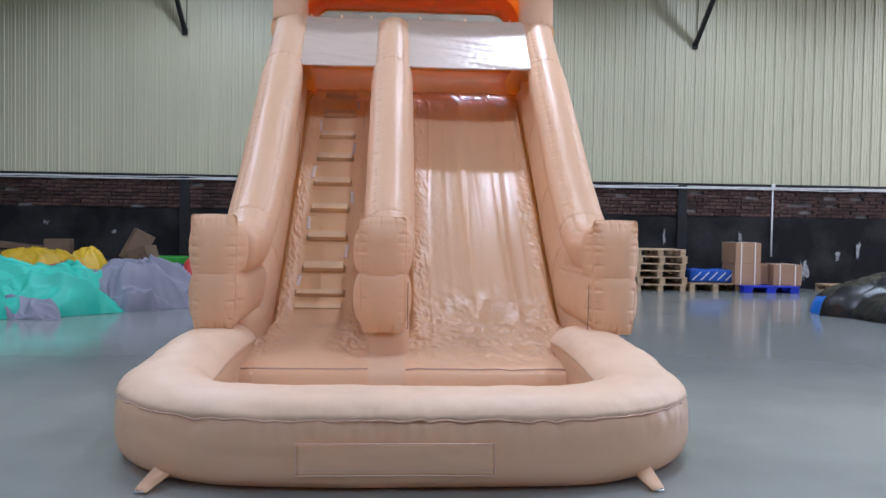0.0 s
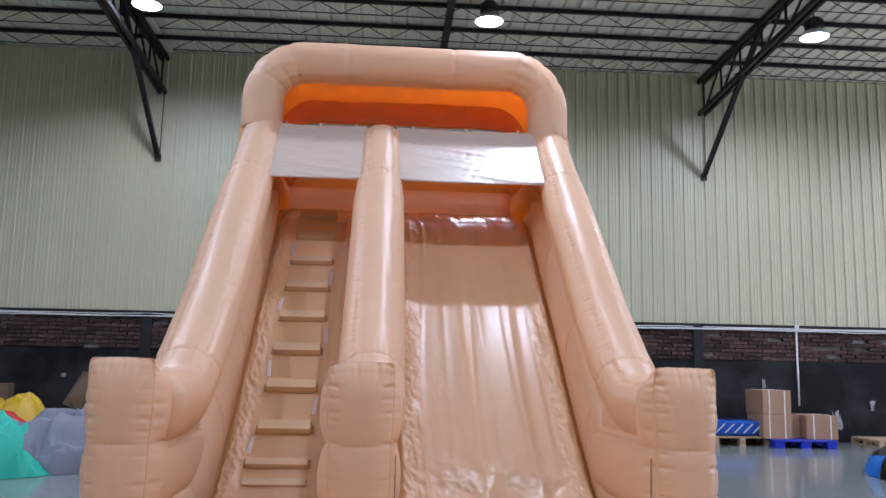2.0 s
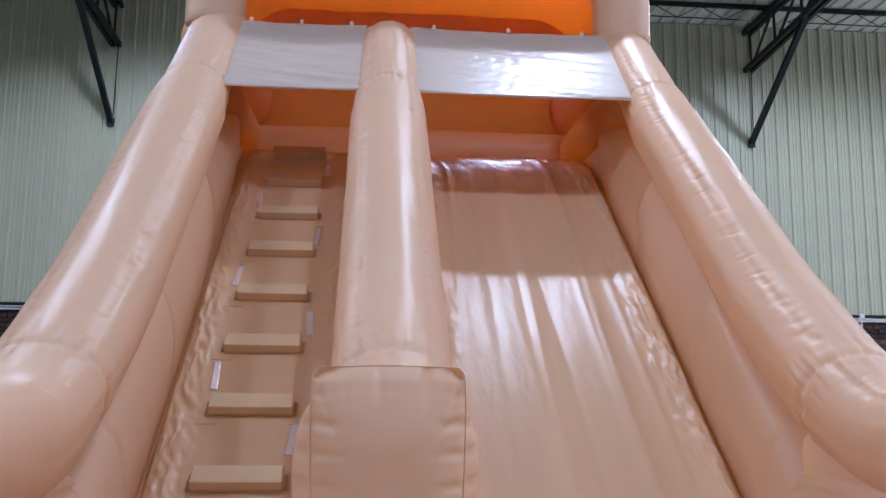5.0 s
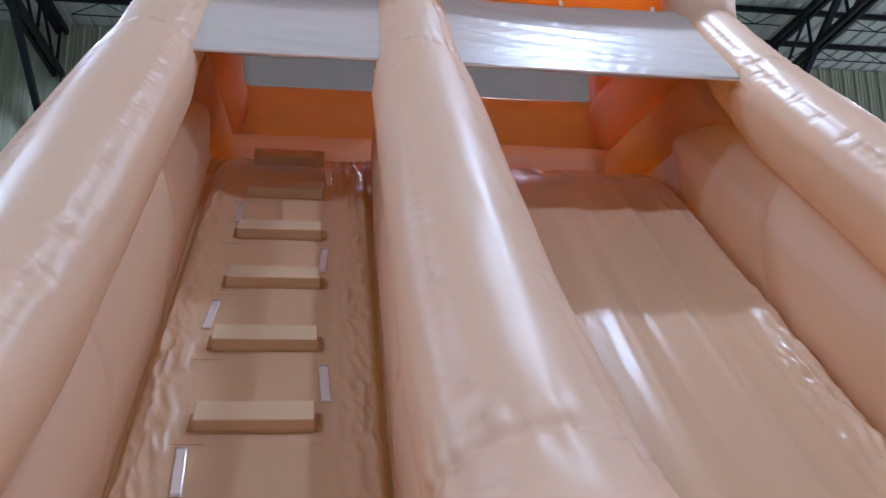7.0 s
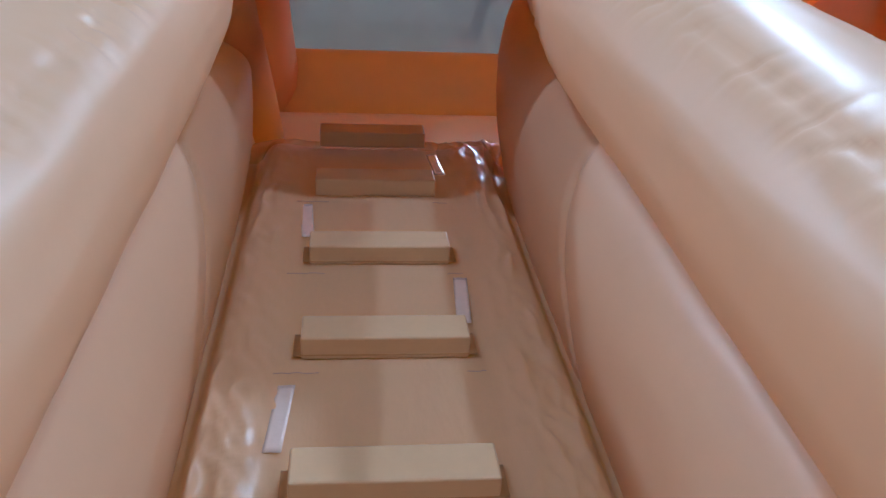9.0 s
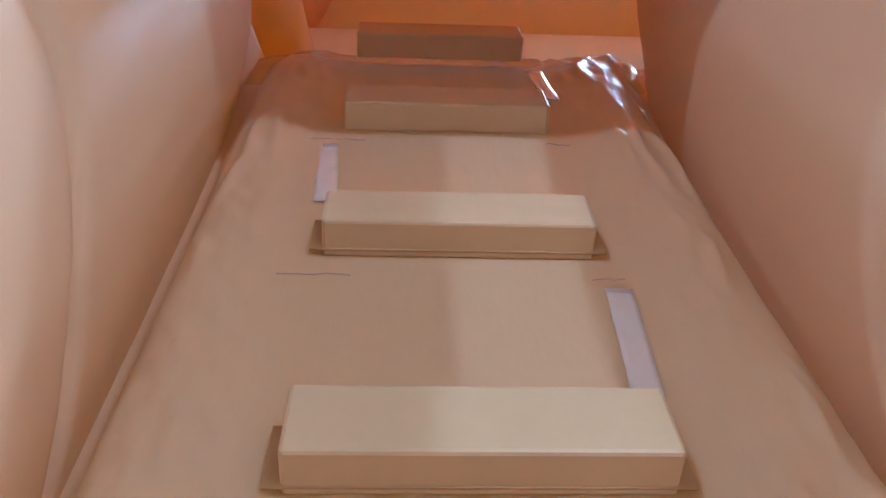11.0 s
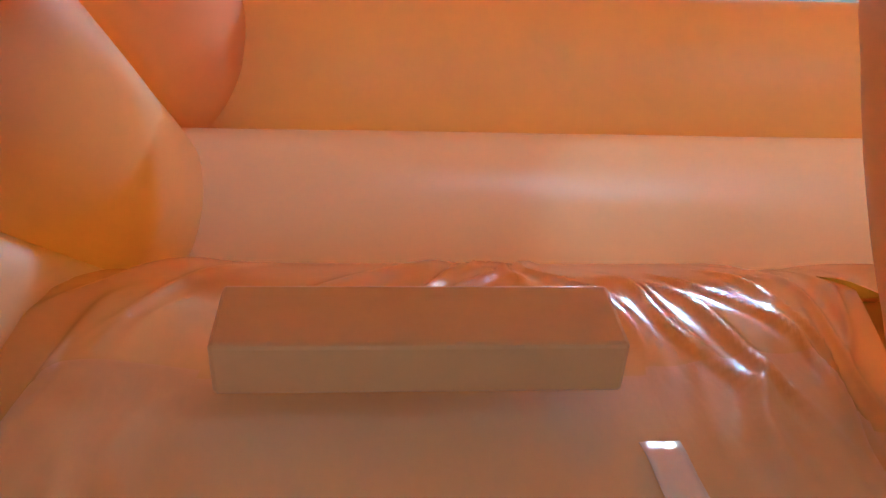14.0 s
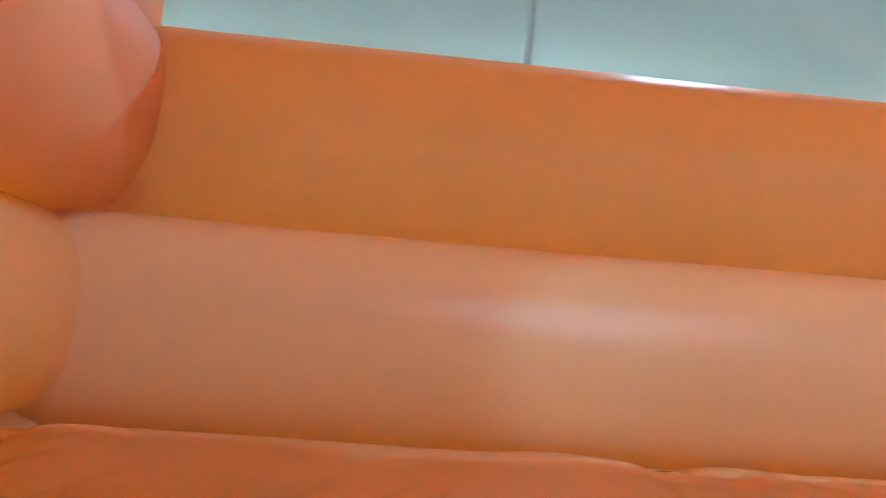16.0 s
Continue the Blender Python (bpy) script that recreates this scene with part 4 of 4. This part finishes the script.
teal_vinyl = material("teal_vinyl", (0.015, 0.50, 0.37), 0.45, spots=0.10, scale=3, bump=0.25, bump_scale=6, bump_dist=0.03)
grey_vinyl = material("grey_vinyl", (0.23, 0.23, 0.29), 0.45, spots=0.08, scale=3, bump=0.25, bump_scale=6, bump_dist=0.03)
black_vinyl = material("black_vinyl", (0.010, 0.010, 0.012), 0.22, spots=0.3, scale=3, bump=0.5, bump_scale=7, bump_dist=0.04)
sky_vinyl = material("bright_blue_vinyl", (0.02, 0.17, 0.62), 0.35, spots=0.1, bump=0.3, bump_scale=8, bump_dist=0.03)
yellow_vinyl = material("yellow_vinyl", (0.56, 0.36, 0.012), 0.38, spots=0.15, scale=4, bump=0.4, bump_scale=9, bump_dist=0.03)
red_vinyl = material("red_plastic", (0.50, 0.03, 0.025), 0.38, spots=0.1, bump=0.1)
green_vinyl = material("green_plastic", (0.03, 0.33, 0.03), 0.36, spots=0.12, bump=0.1)
chip_white = material("bare_plaster", (0.30, 0.30, 0.30), 0.85, spots=0.5, scale=14, grain=0.2, bump=0.3)


def pallet(x, y, z, w=0.92, d=0.8, h=0.122, turn=0.0, mat=wood_plank, label="raw wooden pallet with gaps between the boards"):
    """A block pallet: deck boards, three bearers, nine blocks and bottom boards."""
    thing = new("pallet")
    deck = h * 0.16
    for k in range(6):
        box_part("deck_board", (0, -d / 2 + 0.05 + (d - 0.1) * k / 5, h - deck / 2), (w, 0.095, deck), mat, thing, bevel=0.002, seg=1)
    for sx in (-1, 0, 1):
        xx = sx * (w / 2 - 0.05)
        box_part("bearer", (xx, 0, h - deck * 1.5), (0.095, d, deck), mat, thing, bevel=0.002, seg=1)
        box_part("bottom_board", (xx, 0, deck / 2), (0.095, d, deck), mat, thing, bevel=0.002, seg=1)
        for sy in (-1, 0, 1):
            box_part("block", (xx, sy * (d / 2 - 0.05), h / 2 - deck * 0.5), (0.093, 0.095, h - deck * 3), mat, thing, bevel=0.003, seg=1)
    thing.matrix_world = pose(x, y, z, 0, 0, turn)
    return tagged(thing, label, "pallet")


def carton(x, y, z, w, d, h, turn=0.0, lean=0.0, straps=True, mat=card, label="brown cardboard carton bound with white straps"):
    thing = new("cardboard_box")
    box_part("carton", (0, 0, h / 2), (w, d, h), mat, thing, bevel=0.006, seg=2)
    box_part("tape_seam", (0, 0, h + 0.001), (w * 0.98, 0.05, 0.002), strap_white if straps else mat, thing, bevel=0)
    if straps:
        for sx in (-0.27, 0.27):
            bm = bmesh.new()
            add_box(bm, (sx * w, -d / 2 - 0.0025, h / 2), (0.018, 0.003, h + 0.01))
            add_box(bm, (sx * w, 0, h + 0.003), (0.018, d + 0.008, 0.003))
            part("packing_strap", bm, strap_white, thing)
    thing.matrix_world = pose(x, y, z, 0, lean, turn)
    return tagged(thing, label, "box")


def heap(name, cx, cy, rx, ry, h, mats, pick, seed, label, category, turn=0.0, power=3.2, fold=0.10, freq=2.2, n=72, m=150):
    """A slumped pile of folded sheeting: an uneven outline, deep soft folds and an undercut rim."""
    verts, faces, slots = [], [], []
    rot = radians(turn)
    for i in range(n):
        r = i / (n - 1)
        for j in range(m):
            a = 2 * math.pi * j / m
            edge = 1 + 0.13 * fbm(math.cos(a) * 1.3 + seed, math.sin(a) * 1.3, seed, 1.0, 3)
            x, y = rx * r * edge * math.cos(a), ry * r * edge * math.sin(a)
            lump = fbm(x * freq * 0.45 + seed, y * freq * 0.45, seed, 1.0, 2)
            ridge = abs(fbm(x * freq + seed + 2 * lump, y * freq * 1.6, seed + 4, 1.0, 3))
            fine = abs(fbm(x * freq * 3.1 + seed, y * freq * 2.3 + lump, seed + 8, 1.0, 3))
            body = max(0.0, 1 - r ** power) ** 0.5
            z = h * body * (0.90 + 0.22 * lump) - fold * h * 4 * ridge * body + fold * h * 1.3 * fine * body
            push = 1 + 0.05 * math.sin(math.pi * r) * ridge
            x, y = x * push, y * push
            verts.append((cx + x * math.cos(rot) - y * math.sin(rot), cy + x * math.sin(rot) + y * math.cos(rot), max(0.004, z)))
    for i in range(n - 1):
        for j in range(m):
            faces.append((i * m + j, (i + 1) * m + j, (i + 1) * m + (j + 1) % m, i * m + (j + 1) % m))
            slots.append(pick(i / (n - 1), j / m))
    if len(mats) == 1:
        mesh = bpy.data.meshes.new(name)
        mesh.from_pydata(verts, [], faces)
        return tagged(link(name, mesh, mats[0]), label, category)
    thing = new(name)
    thing.location = (cx, cy, 0)
    for slot, mt in enumerate(mats):
        own = [f for f, k in zip(faces, slots) if k == slot]
        used = sorted({v for f in own for v in f})
        at = {v: k for k, v in enumerate(used)}
        mesh = bpy.data.meshes.new("folded_sheet")
        mesh.from_pydata([(verts[v][0] - cx, verts[v][1] - cy, verts[v][2]) for v in used], [], [tuple(at[v] for v in f) for f in own])
        link("folded_sheet", mesh, mt, thing, mt.name.replace("_", " ") + " sheet")
    return tagged(thing, label, category)


def fold_lump(parent, at, rx, ry, h, turn, mat, seed, z0=0.0, n=100, m=220, label=""):
    """One slumped fold of sheeting: a soft mound with a crisp network of creases and a gathered rim."""
    P = np.zeros((n, m, 3))
    c, sn = math.cos(radians(turn)), math.sin(radians(turn))
    for i in range(n):
        r = i / (n - 1)
        for j in range(m):
            a = 2 * math.pi * j / m
            edge = 1 + 0.12 * fbm(math.cos(a) * 1.4 + seed, math.sin(a) * 1.4, seed, 1.0, 3)
            x, y = rx * r * edge * math.cos(a), ry * r * edge * math.sin(a)
            body = max(0.0, 1 - r ** 5.0) ** 0.55
            soft = fbm(x * 1.5 + seed, y * 2.0, seed + 3, 1.0, 2)
            wx, wy = x * 0.8 + 0.25 * soft, y * 1.7 + 0.45 * x + 0.25 * soft
            f1 = abs(fbm(wx * 1.5 + seed, wy * 1.5, seed + 1, 1.0, 1))
            f2 = abs(fbm(wx * 3.4 - seed, wy * 3.0 + f1, seed + 7, 1.0, 1))
            crease = 0.42 * (0.16 - f1) + 0.26 * (0.16 - f2)
            gather = 0.03 * abs(math.sin(a * 9 + 4 * soft)) * r * r
            z = h * body * (0.92 + 0.20 * soft) + (crease - gather) * min(1.0, 1.6 * body)
            P[i, j] = (at[0] + x * c - y * sn, at[1] + x * sn + y * c, z0 + max(0.004, z))
    return grid("folded_sheet", P, mat, parent, label, wrap_v=True)


teal = new("deflated_inflatable")
teal.location = (-4.75, 10.0, 0)
fold_lump(teal, (-0.35, 0.45), 1.75, 1.05, 0.53, 12, teal_vinyl, 3.0, label="teal vinyl sheet in crisp folds")
fold_lump(teal, (1.25, 0.70), 0.74, 0.78, 0.55, 25, grey_vinyl, 9.0, label="grey vinyl sheet bulging over its fold")
fold_lump(teal, (0.55, -0.12), 0.85, 0.62, 0.47, 30, teal_vinyl, 14.0, label="teal vinyl sheet in crisp folds")
fold_lump(teal, (-0.45, -0.10), 1.15, 0.34, 0.45, 24, grey_vinyl, 21.0, label="grey vinyl band between teal folds")
fold_lump(teal, (-0.60, -0.72), 1.15, 0.55, 0.30, 6, teal_vinyl, 27.0, label="teal vinyl sheet in crisp folds")
fold_lump(teal, (0.25, -0.74), 0.62, 0.20, 0.17, -14, grey_vinyl, 33.0, label="grey vinyl band between teal folds")
tagged(teal, "deflated teal and grey vinyl inflatable slumped on the floor", "deflated inflatable")
heap("rolled_inflatable", 7.5, 9.9, 2.05, 1.5, 0.62, [black_vinyl, sky_vinyl], lambda r, a: 1 if 0.42 < a < 0.53 and r > 0.95 else 0, 7.0,
     "black vinyl inflatable bundle with a bright blue edge", "deflated inflatable", turn=-18, power=4.0, fold=0.05)
heap("crumpled_vinyl_sheet", -5.75, 12.9, 0.75, 0.5, 0.72, [yellow_vinyl], lambda r, a: 0, 12.0, "crumpled yellow vinyl sheeting in a pile", "vinyl pile", fold=0.045, freq=2.6, n=44, m=90)
heap("crumpled_vinyl_sheet", -4.95, 12.55, 0.48, 0.4, 0.70, [yellow_vinyl], lambda r, a: 0, 15.0, "folded yellow vinyl sheeting in a round heap", "vinyl pile", fold=0.045, freq=2.6, n=40, m=80)
heap("crumpled_vinyl_sheet", -5.15, 12.05, 0.75, 0.35, 0.50, [red_vinyl], lambda r, a: 0, 18.0, "crumpled red vinyl sheeting among other piles", "vinyl pile", fold=0.05, freq=2.8, n=36, m=80)
heap("crumpled_vinyl_sheet", -3.75, 12.8, 0.42, 0.35, 0.47, [blue_film], lambda r, a: 0, 22.0, "crumpled dark blue sheeting in a pile", "vinyl pile", fold=0.05, freq=2.8, n=36, m=70)

# cartons and flattened card by the wall
carton(-4.45, 13.25, 0.45, 0.32, 0.34, 0.52, 25, 28, False, card_old, "worn brown cardboard carton leaning on its corner")
carton(-4.12, 13.05, 0.42, 0.34, 0.30, 0.26, -20, -18, False, card_old, "small crushed brown cardboard carton lying tilted")
carton(-4.3, 13.2, 0.0, 0.8, 0.5, 0.45, 4, 0, False, card_old, "large worn brown cardboard carton on the floor")
carton(-6.55, 13.9, 0.62, 1.15, 0.6, 0.07, 3, 6, False, card_old, "flattened brown cardboard sheets lying in a stack")
carton(-6.5, 13.9, 0.0, 1.0, 0.6, 0.58, 3, 0, False, card_old, "dark worn cardboard carton under flattened sheets")
carton(-5.75, 13.75, 0.0, 0.4, 0.4, 0.78, 12, 0, False, card_old, "upright worn brown cardboard carton near the wall")


def tray(x, y, z, w, d, h, mat, turn, label):
    thing = new("plastic_tray")
    bm = bmesh.new()
    add_box(bm, (0, 0, 0.02), (w, d, 0.04), bevel=0.01)
    part("base", bm, mat, thing)
    for cx, cy, sx, sy in ((0, -d / 2, w, 0.03), (0, d / 2, w, 0.03), (-w / 2, 0, 0.03, d), (w / 2, 0, 0.03, d)):
        box_part("side", (cx, cy, h / 2), (sx, sy, h), mat, thing, bevel=0.008)
    thing.matrix_world = pose(x, y, z, 0, 0, turn)
    return tagged(thing, label, "tray")


tray(-3.75, 13.3, 0.0, 0.75, 0.5, 0.30, green_vinyl, 6, "large green plastic tray on the floor")
tray(-3.72, 13.3, 0.31, 0.72, 0.48, 0.22, green_vinyl, -5, "green plastic tray stacked on another tray")


def wheel_roller(x, y, r, w, rim, hub, turn, label):
    thing = new("foam_wheel")
    bm = bmesh.new()
    lathe(bm, [(r * 0.5, -w / 2), (r * 0.92, -w / 2), (r, -w * 0.35), (r, w * 0.35), (r * 0.92, w / 2), (r * 0.5, w / 2), (r * 0.5, -w / 2)], 36)
    part("tyre", bm, rim, thing, smooth=True)
    bm = bmesh.new()
    lathe(bm, [(0.01, -w * 0.4), (r * 0.5, -w * 0.42), (r * 0.5, w * 0.42), (0.01, w * 0.4)], 24)
    part("hub", bm, hub, thing, smooth=True)
    thing.matrix_world = pose(x, y, r, 90, 0, turn)
    return tagged(thing, label, "foam wheel")


wheel_roller(-5.55, 11.75, 0.27, 0.3, yellow_vinyl, green_vinyl, -20, "fat yellow foam wheel with a green hub")
wheel_roller(-6.0, 11.9, 0.25, 0.5, red_vinyl, red_vinyl, 70, "red padded roller lying beside a yellow wheel")
wheel_roller(-3.28, 12.9, 0.28, 0.16, red_vinyl, black_steel, 60, "red plastic wheel standing by the wall")

# pallets
for k in range(6):
    pallet(4.50 + 0.02 * math.sin(k * 2.1), 14.25, 0.123 * k, turn=1.5 * math.sin(k * 1.7), w=0.9)
pallet(5.50, 14.28, 0.0, w=0.94, h=0.15, label="raw wooden pallet carrying a blue wrapped load")
pallet(8.15, 14.25, 0.0, w=0.9, h=0.12)
load = new("wrapped_load")
bm = bmesh.new()
add_box(bm, (5.48, 14.25, 0.272), (0.86, 0.6, 0.23), bevel=0.04, seg=3)
bmesh.ops.subdivide_edges(bm, edges=bm.edges[:], cuts=5, use_grid_fill=True)
for v in bm.verts:
    v.co += Vector((0, 0, 1)) * 0.02 * fbm(v.co.x * 6, v.co.y * 6, v.co.z * 6) * (1 if v.co.z > 0.25 else 0)
part("wrapped_pack", bm, blue_film, load, smooth=True)
clear_film = material("clear_wrap", (0.5, 0.55, 0.62), 0.15, spots=0.2, bump=0.5, bump_scale=12)
bm = bmesh.new()
for k in range(5):
    add_bar(bm, (5.1 + 0.15 * k, 13.945, 0.20), (5.25 + 0.15 * k, 13.945, 0.34), 0.004, 0.02)
part("film_strands", bm, clear_film, load)
tagged(load, "low load wrapped in blue film on a wooden pallet", "wrapped load")


def plastic_pallet(x, y):
    thing = new("plastic_pallet")
    w, d, h = 1.0, 0.9, 0.13
    box_part("deck", (0, 0, h - 0.015), (w, d, 0.03), blue_plastic, thing, bevel=0.008)
    for sx in (-1, 0, 1):
        for sy in (-1, 0, 1):
            box_part("leg_block", (sx * (w / 2 - 0.09), sy * (d / 2 - 0.09), (h - 0.03) / 2 + 0.01), (0.16, 0.16, h - 0.04), blue_plastic, thing, bevel=0.01)
        box_part("runner", (sx * (w / 2 - 0.09), 0, 0.012), (0.14, d, 0.022), blue_plastic, thing)
    thing.matrix_world = pose(x, y, 0, 0, 0, -2)
    return tagged(thing, "bright blue plastic pallet carrying cardboard cartons", "pallet")


plastic_pallet(6.40, 14.05)
carton(6.04, 14.10, 0.132, 0.46, 0.6, 0.37, -1)
carton(6.03, 14.10, 0.504, 0.46, 0.6, 0.37, 1)
carton(6.42, 14.25, 0.132, 0.28, 0.5, 0.36, 0, 0, False, card, "plain brown cardboard carton between two bound ones")
carton(6.74, 14.05, 0.132, 0.50, 0.6, 0.365, -2)

# patches of bare plaster on the black dado
rnd = random.Random(21)
for x, z, w, h in ((7.05, 0.22, 0.22, 0.34), (7.55, 0.33, 0.22, 0.42), (8.6, 0.75, 0.1, 0.35), (8.2, 0.62, 0.12, 0.2), (6.3, 0.95, 0.08, 0.25), (4.85, 0.95, 0.06, 0.3), (-5.2, 0.9, 0.1, 0.08), (-6.4, 1.05, 0.12, 0.1)):
    bm = bmesh.new()
    vs = []
    for k in range(26):
        a = 2 * math.pi * k / 26
        f = 0.78 + 0.75 * fbm(3 * math.cos(a) + x * 7, 3 * math.sin(a), z * 9, 1.0, 3)
        vs.append(bm.verts.new((x + w / 2 * f * math.cos(a), Y1 - 0.032, z + h / 2 * f * math.sin(a))))
    bm.faces.new(vs)
    r = bmesh.ops.extrude_face_region(bm, geom=bm.faces[:])
    bmesh.ops.translate(bm, verts=[v for v in r["geom"] if isinstance(v, bmesh.types.BMVert)], vec=(0, -0.004, 0))
    part("bare_patch", bm, chip_white, north, "pale patch where the black paint has come off")

# ---- bricks of the dado band ----
BW, BH, COURSE = 0.235, 0.056, 0.066
mesh = bpy.data.meshes.new("brick")
bm = bmesh.new()
add_box(bm, (0, 0, 0), (BW, 0.06, BH), bevel=0.004, seg=1)
bm.to_mesh(mesh)
bm.free()
rnd = random.Random(33)
rest = []
near = 0
for row in range(9):
    z = BRICK0 + 0.035 + COURSE * row
    x = -9.0 + (0.12 if row % 2 else 0)
    while x < 9.5:
        out = rnd.uniform(-0.022, 0.010)
        tilt = rnd.uniform(-1.2, 1.2)
        if rnd.random() < 0.05:
            x += BW + 0.012
            continue
        if near < 300 and (-6.6 < x < -2.9 or 3.6 < x < 7.4):
            ob = link("brick", mesh, brick_face, north, smooth=False)
            ob.matrix_world = pose(x, Y1 + 0.0 + out, z, 0, tilt, 0)
            near += 1
        else:
            rest.append((x, out, z, tilt))
        x += BW + rnd.uniform(0.006, 0.022)
verts, faces = [], []
base = [v.co.copy() for v in mesh.vertices]
for x, out, z, tilt in rest:
    m = pose(x, Y1 + out, z, 0, tilt, 0)
    o = len(verts)
    verts += [tuple(m @ v) for v in base]
    faces += [tuple(o + i for i in p.vertices) for p in mesh.polygons]
mm = bpy.data.meshes.new("brickwork")
mm.from_pydata(verts, [], faces)
tagged(link("brickwork", mm, brick_face, north, smooth=False), kind="stuff")
